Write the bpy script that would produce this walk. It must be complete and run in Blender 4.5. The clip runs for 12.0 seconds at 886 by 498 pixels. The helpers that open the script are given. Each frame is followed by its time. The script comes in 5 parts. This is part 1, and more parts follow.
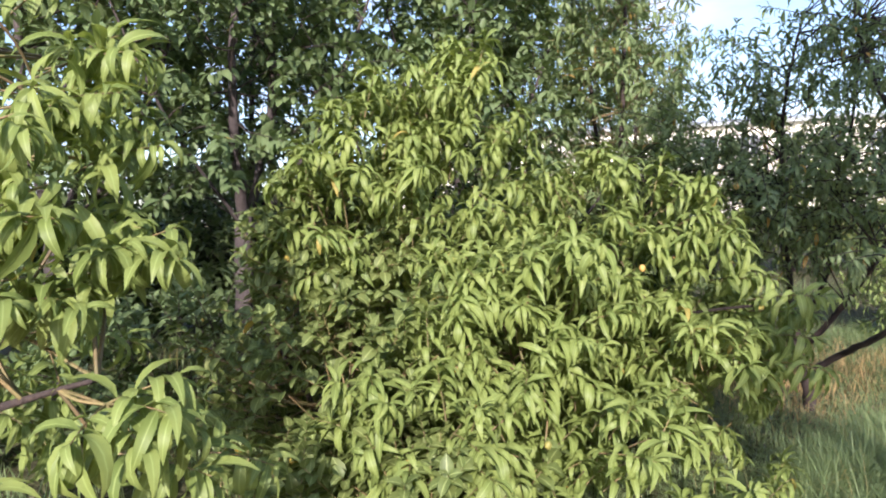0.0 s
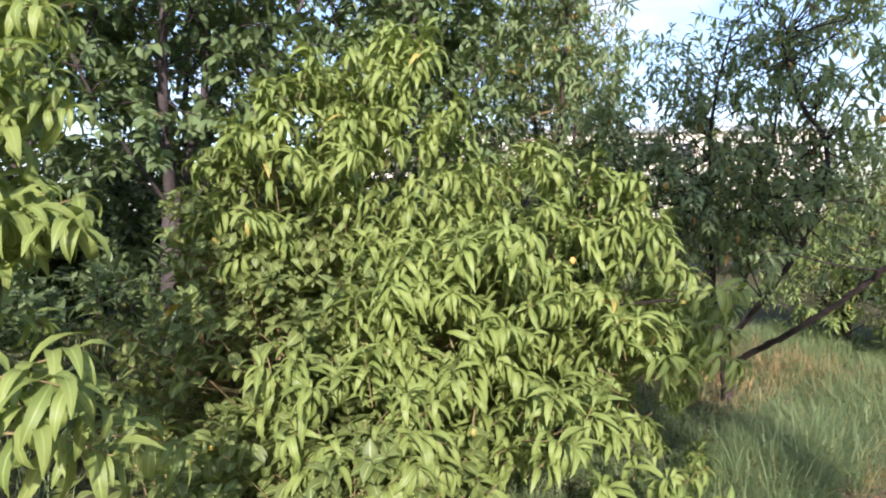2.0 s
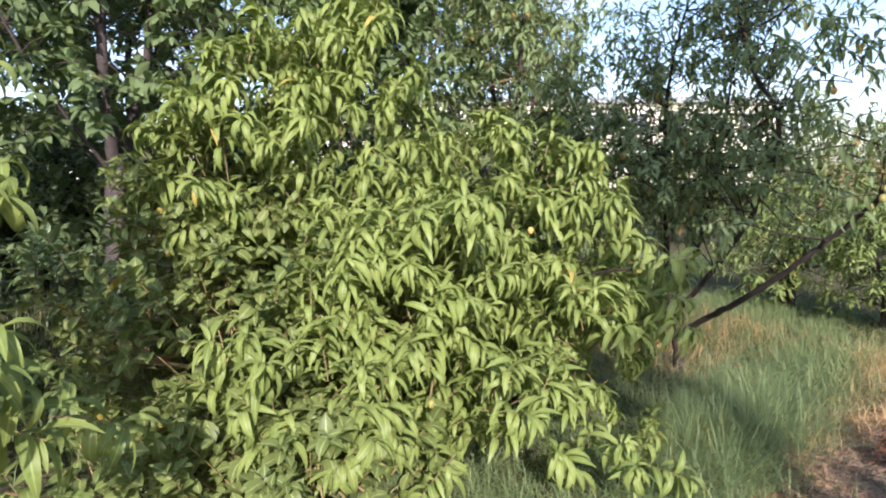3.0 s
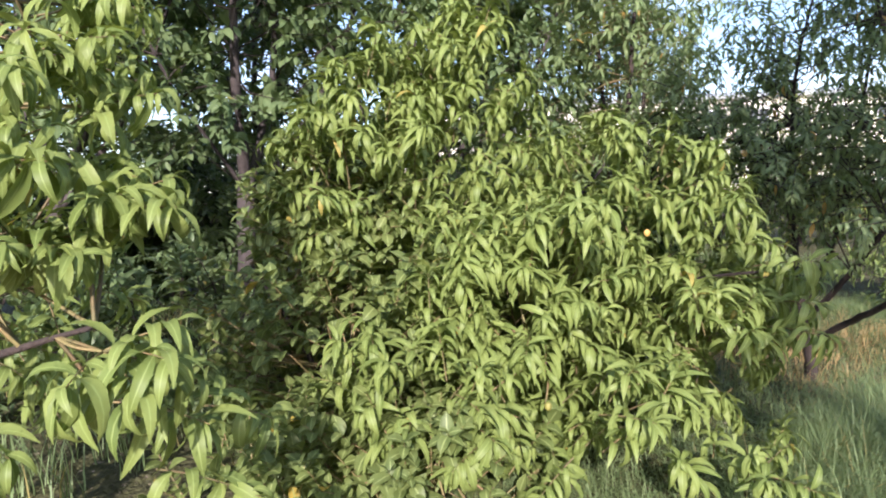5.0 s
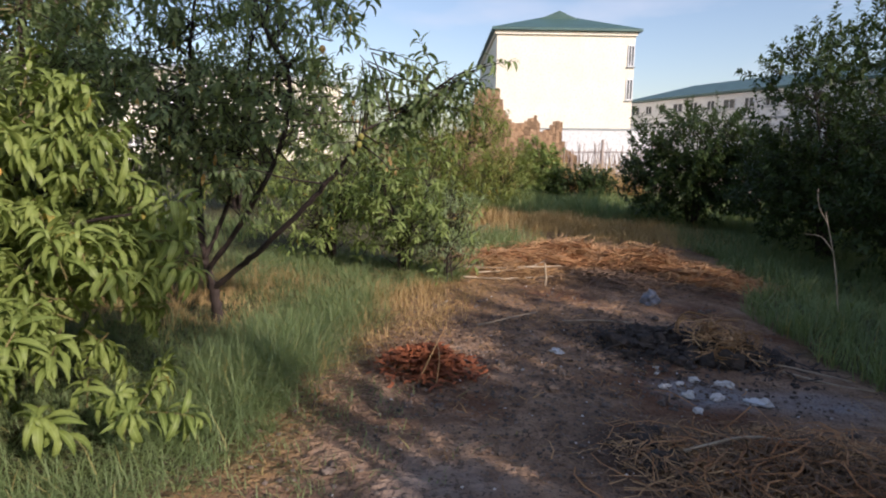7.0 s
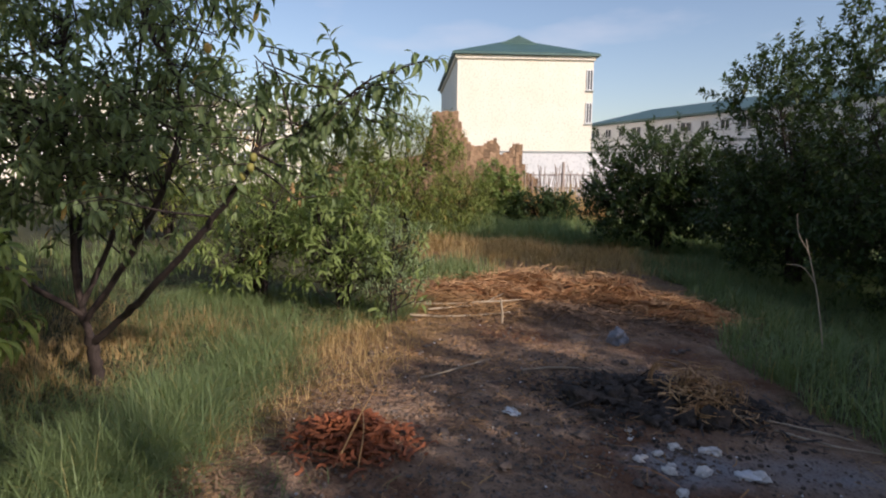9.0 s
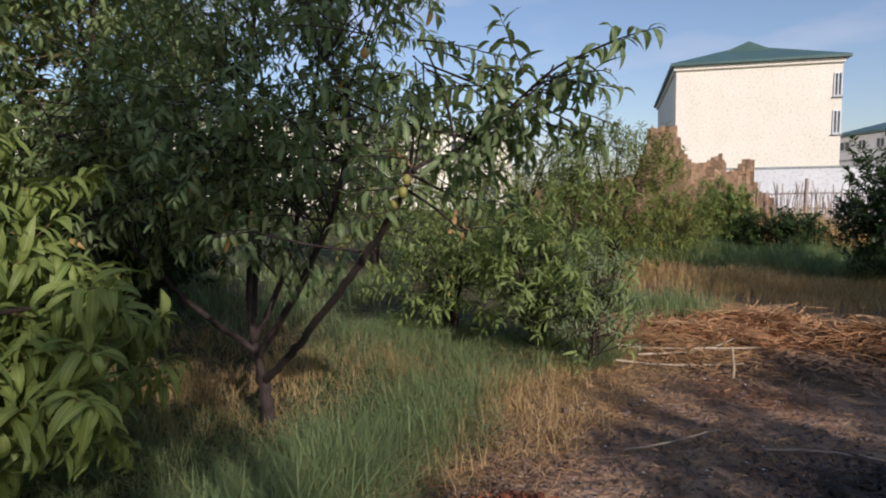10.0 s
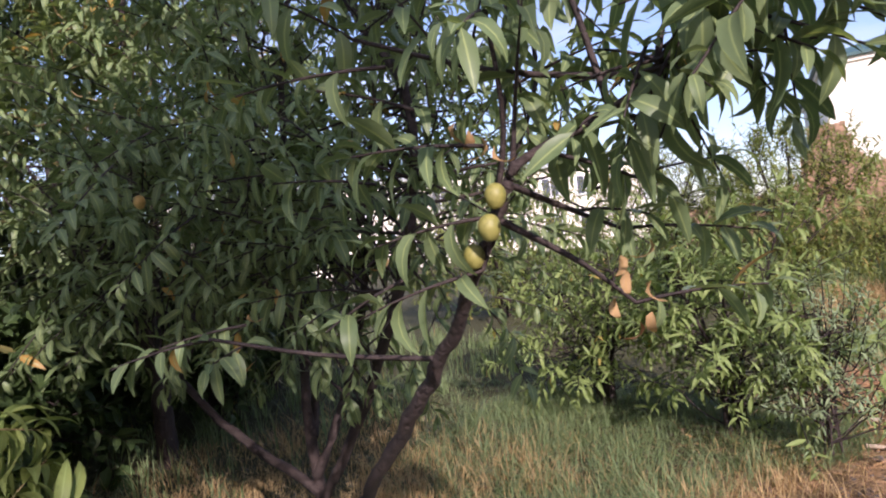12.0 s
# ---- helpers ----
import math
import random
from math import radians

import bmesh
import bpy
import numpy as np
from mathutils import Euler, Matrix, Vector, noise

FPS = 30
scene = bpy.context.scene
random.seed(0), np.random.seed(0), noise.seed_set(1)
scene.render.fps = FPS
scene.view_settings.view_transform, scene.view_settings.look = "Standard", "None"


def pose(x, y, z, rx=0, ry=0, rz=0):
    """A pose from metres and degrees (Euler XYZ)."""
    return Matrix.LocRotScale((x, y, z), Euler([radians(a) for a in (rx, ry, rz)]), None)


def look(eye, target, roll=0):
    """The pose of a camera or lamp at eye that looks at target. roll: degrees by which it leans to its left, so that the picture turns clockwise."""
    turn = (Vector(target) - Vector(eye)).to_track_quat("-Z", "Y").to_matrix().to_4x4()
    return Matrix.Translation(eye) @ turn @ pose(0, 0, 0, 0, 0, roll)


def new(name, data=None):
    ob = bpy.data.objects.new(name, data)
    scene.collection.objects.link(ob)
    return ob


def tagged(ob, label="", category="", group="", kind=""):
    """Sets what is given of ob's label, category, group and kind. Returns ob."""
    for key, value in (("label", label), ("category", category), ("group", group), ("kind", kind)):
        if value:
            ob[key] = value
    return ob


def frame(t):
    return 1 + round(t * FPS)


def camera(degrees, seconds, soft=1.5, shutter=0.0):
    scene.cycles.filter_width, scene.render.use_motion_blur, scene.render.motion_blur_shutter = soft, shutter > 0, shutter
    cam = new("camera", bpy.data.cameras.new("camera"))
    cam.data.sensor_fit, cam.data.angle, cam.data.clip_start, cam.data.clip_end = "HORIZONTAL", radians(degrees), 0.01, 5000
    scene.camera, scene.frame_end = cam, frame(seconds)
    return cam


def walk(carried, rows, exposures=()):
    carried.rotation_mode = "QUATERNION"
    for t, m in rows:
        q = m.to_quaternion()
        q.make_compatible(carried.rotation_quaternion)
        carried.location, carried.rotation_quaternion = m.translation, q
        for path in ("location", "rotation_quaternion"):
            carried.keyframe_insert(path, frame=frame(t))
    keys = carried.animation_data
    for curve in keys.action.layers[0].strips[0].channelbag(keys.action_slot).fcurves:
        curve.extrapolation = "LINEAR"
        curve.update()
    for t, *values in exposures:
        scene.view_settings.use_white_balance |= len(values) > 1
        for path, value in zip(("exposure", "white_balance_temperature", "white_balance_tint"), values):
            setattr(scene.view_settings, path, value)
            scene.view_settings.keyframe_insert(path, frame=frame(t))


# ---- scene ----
cam = camera(69.6, 12.0, soft=2.0, shutter=0.1)
PATH = [
    (0, (0.239, -0.663, 1.835), (-1.336, 0.564, 1.716), -3.0),
    (0.5, (0.238, -0.663, 1.835), (-1.327, 0.577, 1.711), -2.8),
    (1, (0.234, -0.666, 1.827), (-1.325, 0.584, 1.745), -0.7),
    (1.5, (0.25, -0.662, 1.805), (-1.265, 0.642, 1.733), -1.4),
    (2, (0.254, -0.622, 1.792), (-1.203, 0.742, 1.654), -1.0),
    (2.5, (0.227, -0.593, 1.794), (-1.155, 0.831, 1.545), -0.9),
    (3, (0.218, -0.582, 1.789), (-1.14, 0.867, 1.555), -0.8),
    (3.5, (0.186, -0.618, 1.796), (-1.197, 0.804, 1.543), -2.4),
    (3.7, (0.176, -0.655, 1.794), (-1.315, 0.652, 1.538), -2.4),
    (5.3, (0.269, -0.639, 1.779), (-1.311, 0.569, 1.574), -2.4),
    (5.5, (0.311, -0.603, 1.736), (-1.162, 0.726, 1.484), -1.1),
    (6, (0.367, -0.587, 1.675), (-0.714, 1.066, 1.358), 2.7),
    (6.5, (0.474, -0.576, 1.641), (-0.11, 1.309, 1.317), 2.2),
    (7, (0.592, -0.426, 1.624), (0.345, 1.534, 1.316), 0.9),
    (7.2, (0.642, -0.367, 1.625), (0.429, 1.6, 1.335), 0.2),
    (8.8, (0.711, 0.202, 1.643), (0.554, 2.17, 1.322), 0.8),
    (9, (0.705, 0.361, 1.626), (0.565, 2.342, 1.391), 0.6),
    (9.5, (0.681, 0.735, 1.624), (0.201, 2.672, 1.493), -0.2),
    (10, (0.665, 1.081, 1.629), (-0.108, 2.918, 1.464), -0.5),
    (10.5, (0.571, 1.454, 1.635), (-0.279, 3.259, 1.488), -1.4),
    (11, (0.46, 1.751, 1.625), (-0.611, 3.438, 1.55), -0.6),
    (11.5, (0.311, 2.027, 1.616), (-0.868, 3.642, 1.554), -3.1),
    (12, (0.13, 2.297, 1.62), (-1.001, 3.946, 1.622), -6.8),
]
walk(cam, [(t, look(eye, target, roll)) for t, eye, target, roll in PATH],
     [(0, 1.17, 5950, 21), (5.5, 1.17, 5900, 20), (6.5, 0.42, 6200, 19), (7.2, 0.28, 6450, 20), (9, 0.07, 6450, 19), (10, -0.12, 6100, 19), (11, 0.1, 5850, 21), (12, 0.72, 6000, 32)])

# ---- world, sun ----
SUN_AZ, SUN_EL = (0.77, -0.638), 27.0
world = bpy.data.worlds.new("sky")
scene.world = world
world.use_nodes = True
wn, wl = world.node_tree.nodes, world.node_tree.links
wn.clear()
w_out = wn.new("ShaderNodeOutputWorld")
w_bg = wn.new("ShaderNodeBackground")
w_sky = wn.new("ShaderNodeTexSky")
w_sky.sky_type, w_sky.sun_disc = "NISHITA", False
w_sky.sun_elevation, w_sky.sun_rotation = radians(SUN_EL), math.atan2(SUN_AZ[0], SUN_AZ[1])
w_bg.inputs["Strength"].default_value = 0.135
w_co = wn.new("ShaderNodeTexCoord")
w_map = wn.new("ShaderNodeMapping")
w_map.inputs["Scale"].default_value = (1.0, 1.0, 3.2)
w_cl = wn.new("ShaderNodeTexNoise")
w_cl.inputs["Scale"].default_value, w_cl.inputs["Detail"].default_value = 2.6, 6.0
w_rmp = wn.new("ShaderNodeValToRGB")
w_rmp.color_ramp.elements[0].position, w_rmp.color_ramp.elements[1].position = 0.53, 0.85
w_mix = wn.new("ShaderNodeMix")
w_mix.data_type = "RGBA"
w_mix.inputs["B"].default_value = (5.2, 5.4, 5.9, 1)
wl.new(w_co.outputs["Generated"], w_map.inputs["Vector"])
wl.new(w_map.outputs["Vector"], w_cl.inputs["Vector"])
wl.new(w_cl.outputs["Fac"], w_rmp.inputs["Fac"])
wl.new(w_rmp.outputs["Color"], w_mix.inputs["Factor"])
wl.new(w_sky.outputs["Color"], w_mix.inputs["A"])
wl.new(w_mix.outputs["Result"], w_bg.inputs["Color"])
wl.new(w_bg.outputs["Background"], w_out.inputs["Surface"])

sun_data = bpy.data.lights.new("sun", "SUN")
sun_data.energy, sun_data.angle, sun_data.color = 4.3, radians(0.8), (1.0, 0.9, 0.76)
sun = new("sun", sun_data)
_h = math.cos(radians(SUN_EL))
sun.matrix_world = look((SUN_AZ[0] * _h * 50, SUN_AZ[1] * _h * 50, math.sin(radians(SUN_EL)) * 50), (0, 0, 0))


# ---- materials ----
def mat(name):
    m = bpy.data.materials.new(name)
    m.use_nodes = True
    return m, m.node_tree.nodes, m.node_tree.links, m.node_tree.nodes["Principled BSDF"]


def rgb(c):
    return (c[0], c[1], c[2], 1)


def noise_node(n, l, scale, detail=4.0, space="Object"):
    co = n.new("ShaderNodeTexCoord")
    t = n.new("ShaderNodeTexNoise")
    t.inputs["Scale"].default_value, t.inputs["Detail"].default_value = scale, detail
    l.new(co.outputs[space], t.inputs["Vector"])
    return t


def mixer(n, l, fac, a, b):
    """Mix of two colours or sockets by a socket."""
    m = n.new("ShaderNodeMix")
    m.data_type = "RGBA"
    for v, key in ((a, "A"), (b, "B")):
        if isinstance(v, tuple):
            m.inputs[key].default_value = rgb(v)
        else:
            l.new(v, m.inputs[key])
    l.new(fac, m.inputs["Factor"])
    return m.outputs["Result"]


def ramp(n, l, fac, lo, hi):
    r = n.new("ShaderNodeMapRange")
    r.inputs["From Min"].default_value, r.inputs["From Max"].default_value = lo, hi
    l.new(fac, r.inputs["Value"])
    return r.outputs["Result"]


def bump(n, l, b, height, strength, dist=0.02):
    k = n.new("ShaderNodeBump")
    k.inputs["Strength"].default_value, k.inputs["Distance"].default_value = strength, dist
    l.new(height, k.inputs["Height"])
    l.new(k.outputs["Normal"], b.inputs["Normal"])


def leaf_material(name, a, b, old, old_share=0.02, rough=0.42, through_share=0.3, rib=(0.30, 0.36, 0.14)):
    """Leaves: each its own shade, a pale midrib, a few yellowed, light passing through."""
    m, n, l, p = mat(name)
    geo, info = n.new("ShaderNodeNewGeometry"), n.new("ShaderNodeObjectInfo")
    add = n.new("ShaderNodeMath")
    add.operation = "ADD"
    l.new(geo.outputs["Random Per Island"], add.inputs[0])
    l.new(info.outputs["Random"], add.inputs[1])
    frac = n.new("ShaderNodeMath")
    frac.operation = "FRACT"
    l.new(add.outputs[0], frac.inputs[0])
    col = mixer(n, l, frac.outputs[0], a, b)
    big = noise_node(n, l, 1.3, 3)
    col = mixer(n, l, ramp(n, l, big.outputs["Fac"], 0.35, 0.7), col, tuple(0.5 * (x + y) * 1.12 for x, y in zip(a, b)))
    spots = noise_node(n, l, 60, 3)
    col = mixer(n, l, ramp(n, l, spots.outputs["Fac"], 0.62, 0.9), col, tuple(0.6 * x for x in a))
    turn = n.new("ShaderNodeMath")
    turn.operation = "LESS_THAN"
    turn.inputs[1].default_value = old_share
    l.new(frac.outputs[0], turn.inputs[0])
    col = mixer(n, l, turn.outputs[0], col, old)
    att = n.new("ShaderNodeAttribute")
    att.attribute_name = "rib"
    col = mixer(n, l, ramp(n, l, att.outputs["Fac"], 0.82, 1.0), col, rib)
    l.new(col, p.inputs["Base Color"])
    p.inputs["Roughness"].default_value = rough
    p.inputs["Specular IOR Level"].default_value = 0.24
    tr = n.new("ShaderNodeBsdfTranslucent")
    light = n.new("ShaderNodeMixRGB")
    light.blend_type = "MULTIPLY"
    light.inputs["Fac"].default_value = 1.0
    light.inputs["Color2"].default_value = (1.8, 1.8, 1.0, 1)
    l.new(col, light.inputs["Color1"])
    l.new(light.outputs["Color"], tr.inputs["Color"])
    mx = n.new("ShaderNodeMixShader")
    mx.inputs["Fac"].default_value = through_share
    l.new(p.outputs["BSDF"], mx.inputs[1])
    l.new(tr.outputs["BSDF"], mx.inputs[2])
    l.new(mx.outputs["Shader"], n["Material Output"].inputs["Surface"])
    return m


def plain_material(name, a, b, scale=8.0, rough=0.8, relief=0.3, fine=60.0, island=False, dist=0.02):
    """A rough surface with variation at two scales."""
    m, n, l, p = mat(name)
    big, small = noise_node(n, l, scale, 5), noise_node(n, l, fine, 4)
    col = mixer(n, l, ramp(n, l, big.outputs["Fac"], 0.3, 0.7), a, b)
    col = mixer(n, l, ramp(n, l, small.outputs["Fac"], 0.5, 0.85), col, tuple(0.65 * x for x in a))
    if island:
        geo = n.new("ShaderNodeNewGeometry")
        hsv = n.new("ShaderNodeHueSaturation")
        l.new(ramp2(n, l, geo.outputs["Random Per Island"], 0.65, 1.35), hsv.inputs["Value"])
        l.new(col, hsv.inputs["Color"])
        col = hsv.outputs["Color"]
    l.new(col, p.inputs["Base Color"])
    p.inputs["Roughness"].default_value = rough
    if relief:
        bump(n, l, p, small.outputs["Fac"], relief, dist)
    return m


def ramp2(n, l, fac, lo, hi):
    r = n.new("ShaderNodeMapRange")
    r.inputs["To Min"].default_value, r.inputs["To Max"].default_value = lo, hi
    l.new(fac, r.inputs["Value"])
    return r.outputs["Result"]


M_PEACH = leaf_material("peach_leaf", (0.108, 0.154, 0.038), (0.232, 0.278, 0.08), (0.34, 0.27, 0.07), 0.004, 0.5, 0.24, (0.26, 0.33, 0.11))
M_DARKPEACH = leaf_material("mature_peach_leaf", (0.10, 0.15, 0.062), (0.185, 0.235, 0.11), (0.36, 0.22, 0.06), 0.008, 0.42, 0.28)
M_APRICOT = leaf_material("apricot_leaf", (0.085, 0.122, 0.036), (0.175, 0.208, 0.066), (0.40, 0.30, 0.06), 0.006, 0.45, 0.26)
M_PLUM = leaf_material("plum_leaf", (0.075, 0.12, 0.05), (0.155, 0.205, 0.092), (0.30, 0.24, 0.07), 0.004, 0.38, 0.25, (0.16, 0.2, 0.09))
M_BUSH = leaf_material("shrub_leaf", (0.125, 0.185, 0.055), (0.25, 0.31, 0.105), (0.35, 0.26, 0.07), 0.01, 0.5, 0.3)
M_OLIVE = leaf_material("olive_shrub_leaf", (0.11, 0.15, 0.035), (0.20, 0.22, 0.06), (0.34, 0.24, 0.08), 0.03, 0.6, 0.3)
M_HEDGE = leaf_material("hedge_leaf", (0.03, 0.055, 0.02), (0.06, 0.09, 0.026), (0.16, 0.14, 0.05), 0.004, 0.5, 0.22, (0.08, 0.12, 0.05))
M_WORM = leaf_material("grey_herb_leaf", (0.17, 0.24, 0.13), (0.26, 0.33, 0.19), (0.3, 0.3, 0.16), 0.01, 0.7, 0.25)
M_WITHERED = leaf_material("withered_leaf", (0.30, 0.18, 0.08), (0.44, 0.29, 0.14), (0.25, 0.12, 0.05), 0.1, 0.7, 0.25, (0.4, 0.25, 0.1))
M_GRASS = leaf_material("green_grass", (0.10, 0.155, 0.062), (0.24, 0.30, 0.14), (0.36, 0.31, 0.13), 0.04, 0.5, 0.25)
M_DRYGRASS = leaf_material("dry_grass", (0.36, 0.25, 0.12), (0.56, 0.41, 0.21), (0.22, 0.13, 0.06), 0.12, 0.7, 0.25, (0.5, 0.36, 0.18))
M_PALESTRAW = plain_material("pale_straw", (0.36, 0.20, 0.095), (0.62, 0.39, 0.19), 6, 0.75, 0.2, 80, True, 0.003)
M_REDSTRAW = plain_material("reddish_stalks", (0.30, 0.13, 0.05), (0.54, 0.28, 0.12), 5, 0.75, 0.2, 80, True, 0.003)
M_STRAW = plain_material("straw", (0.29, 0.155, 0.065), (0.47, 0.28, 0.12), 6, 0.75, 0.2, 80, True, 0.003)
M_LITTER = plain_material("brown_leaf_litter", (0.13, 0.08, 0.05), (0.25, 0.16, 0.10), 9, 0.85, 0.2, 70, True, 0.003)
M_RUST = plain_material("rusty_dry_leaves", (0.21, 0.058, 0.022), (0.34, 0.11, 0.042), 9, 0.8, 0.2, 70, True, 0.003)
M_BARK = plain_material("peach_bark", (0.026, 0.018, 0.016), (0.062, 0.043, 0.036), 14, 0.85, 0.8, 70, False, 0.012)
M_PALEBARK = plain_material("grey_bark", (0.04, 0.031, 0.03), (0.085, 0.068, 0.064), 12, 0.85, 0.7, 60, False, 0.012)
M_TWIG = plain_material("young_twig", (0.16, 0.15, 0.055), (0.22, 0.14, 0.07), 12, 0.6, 0.2, 80, True, 0.003)
M_DEADWOOD = plain_material("dead_wood", (0.34, 0.27, 0.19), (0.52, 0.43, 0.32), 10, 0.8, 0.4, 80, True, 0.004)
M_PLASTIC = plain_material("dirty_white_plastic", (0.62, 0.65, 0.70), (0.80, 0.80, 0.80), 14, 0.35, 0.1, 60, False, 0.003)
M_BAG = plain_material("grey_blue_plastic", (0.15, 0.165, 0.20), (0.34, 0.35, 0.40), 14, 0.4, 0.1, 60, False, 0.003)
M_CHIP = plain_material("white_chips", (0.60, 0.57, 0.54), (0.82, 0.80, 0.78), 20, 0.7, 0.3, 90, False, 0.003)
M_CHAR = plain_material("charred_matter", (0.03, 0.025, 0.022), (0.10, 0.078, 0.064), 16, 0.9, 0.8, 60, True)
M_CLAY = plain_material("earth_clods", (0.11, 0.085, 0.07), (0.21, 0.165, 0.14), 15, 0.95, 0.6, 70, True, 0.01)
M_ADOBE = plain_material("weathered_adobe_brick", (0.29, 0.18, 0.105), (0.41, 0.27, 0.165), 1.6, 0.95, 0.9, 9, True, 0.06)
M_STONE = plain_material("rubble_stone", (0.20, 0.17, 0.15), (0.36, 0.31, 0.27), 2.5, 0.95, 0.7, 14, True, 0.04)
M_PICKET = plain_material("grey_reed_pickets", (0.32, 0.26, 0.23), (0.46, 0.39, 0.35), 3, 0.9, 0.4, 30, True)
M_PLASTER = plain_material("white_plaster", (0.81, 0.755, 0.63), (0.87, 0.82, 0.71), 0.5, 0.85, 0.05, 6, False, 0.01)
M_WHITEWALL = plain_material("whitewashed_wall", (0.74, 0.75, 0.76), (0.82, 0.82, 0.82), 0.7, 0.85, 0.2, 6, False, 0.02)
M_TEAL = plain_material("green_metal_roof", (0.055, 0.115, 0.11), (0.075, 0.15, 0.14), 0.6, 0.45, 0.1, 5, False, 0.02)
M_TRIM = plain_material("grey_trim", (0.30, 0.33, 0.33), (0.42, 0.44, 0.43), 1, 0.7, 0.1, 8)
M_PEACHFRUIT = plain_material("unripe_peach_skin", (0.20, 0.205, 0.045), (0.29, 0.26, 0.07), 18, 0.55, 0.1, 120, False, 0.001)
M_REDFRUIT = plain_material("blushed_peach_skin", (0.50, 0.28, 0.07), (0.60, 0.40, 0.12), 14, 0.55, 0.1, 120, False, 0.001)


def glass_material():
    m, n, l, p = mat("dark_window_glass")
    p.inputs["Base Color"].default_value = (0.05, 0.06, 0.07, 1)
    p.inputs["Roughness"].default_value = 0.08
    t = noise_node(n, l, 0.8, 2)
    bump(n, l, p, t.outputs["Fac"], 0.05, 0.02)
    return m


M_GLASS = glass_material()


def ground_material():
    """Grey-brown trodden soil with brown litter, ash and clods; litter and humus under the grass."""
    m, n, l, p = mat("trodden_soil")
    big, mid, small = noise_node(n, l, 0.9, 5), noise_node(n, l, 7, 6), noise_node(n, l, 55, 5)
    soil = mixer(n, l, ramp(n, l, mid.outputs["Fac"], 0.35, 0.68), (0.235, 0.148, 0.098), (0.42, 0.285, 0.195))
    soil = mixer(n, l, ramp(n, l, big.outputs["Fac"], 0.48, 0.62), soil, (0.18, 0.09, 0.052))
    att = n.new("ShaderNodeAttribute")
    att.attribute_name = "litter"
    wear = n.new("ShaderNodeMath")
    wear.operation = "ADD"
    l.new(att.outputs["Fac"], wear.inputs[0])
    l.new(ramp2(n, l, mid.outputs["Fac"], -0.5, 0.5), wear.inputs[1])
    straw = mixer(n, l, mid.outputs["Fac"], (0.20, 0.115, 0.055), (0.40, 0.26, 0.13))
    col = mixer(n, l, ramp(n, l, wear.outputs[0], 0.35, 0.65), soil, straw)
    humus = n.new("ShaderNodeAttribute")
    humus.attribute_name = "humus"
    col = mixer(n, l, humus.outputs["Fac"], col, (0.075, 0.075, 0.032))
    ash = n.new("ShaderNodeAttribute")
    ash.attribute_name = "ash"
    wear2 = n.new("ShaderNodeMath")
    wear2.operation = "MULTIPLY"
    l.new(ash.outputs["Fac"], wear2.inputs[0])
    l.new(ramp2(n, l, mid.outputs["Fac"], 0.3, 1.5), wear2.inputs[1])
    col = mixer(n, l, ramp(n, l, wear2.outputs[0], 0.2, 0.8), col, (0.30, 0.285, 0.29))
    char = n.new("ShaderNodeAttribute")
    char.attribute_name = "char"
    col = mixer(n, l, char.outputs["Fac"], col, (0.035, 0.03, 0.03))
    col = mixer(n, l, ramp(n, l, small.outputs["Fac"], 0.55, 0.72), col, (0.05, 0.038, 0.032))
    pale = noise_node(n, l, 31, 4)
    col = mixer(n, l, ramp(n, l, pale.outputs["Fac"], 0.62, 0.8), col, (0.36, 0.28, 0.23))
    l.new(col, p.inputs["Base Color"])
    p.inputs["Roughness"].default_value = 0.95
    p.inputs["Specular IOR Level"].default_value = 0.2
    h = n.new("ShaderNodeMath")
    h.operation = "ADD"
    crumb = noise_node(n, l, 22, 8)
    l.new(crumb.outputs["Fac"], h.inputs[0])
    l.new(mid.outputs["Fac"], h.inputs[1])
    bump(n, l, p, h.outputs[0], 1.0, 0.06)
    return m


M_GROUND = ground_material()
UP = np.array([0.0, 0.0, 1.0])
rng = np.random.default_rng(7)


# ---- mesh helpers ----
def slope(x, y):
    """The lie of the land: falling gently to the east."""
    return 0.15 - 0.06 * np.clip(np.asarray(x) - 0.8, -5, 4) + 0 * np.asarray(y)


def rough(x, y):
    x, y = np.asarray(x), np.asarray(y)
    return 0.018 * np.sin(1.7 * x + 0.6 * y) * np.sin(1.3 * y - 0.7 * x) + 0.012 * np.sin(4.1 * x + 1.3) * np.sin(3.7 * y)


def land(x, y):
    return slope(x, y) + rough(x, y)


def quad_mesh(name, verts, faces, material, rib=None, smooth=True):
    """A mesh from arrays of vertices and quads."""
    verts, faces = np.asarray(verts, np.float32), np.asarray(faces, np.int32)
    me = bpy.data.meshes.new(name)
    me.vertices.add(len(verts))
    me.vertices.foreach_set("co", verts.ravel())
    me.loops.add(faces.size)
    me.loops.foreach_set("vertex_index", faces.ravel())
    me.polygons.add(len(faces))
    me.polygons.foreach_set("loop_start", np.arange(0, faces.size, 4, dtype=np.int32))
    me.polygons.foreach_set("use_smooth", np.full(len(faces), smooth))
    if rib is not None:
        a = me.attributes.new("rib", "FLOAT", "POINT")
        a.data.foreach_set("value", np.asarray(rib, np.float32))
    me.update(calc_edges=True)
    me.materials.append(material)
    return me


def part(name, data, parent, label="", kind=""):
    """One mesh object under a thing; vertices are given in world metres about the parent's base."""
    ob = new(name, data)
    ob.parent = parent
    if label:
        ob["label"] = label
    if kind:
        ob["kind"] = kind
    return ob


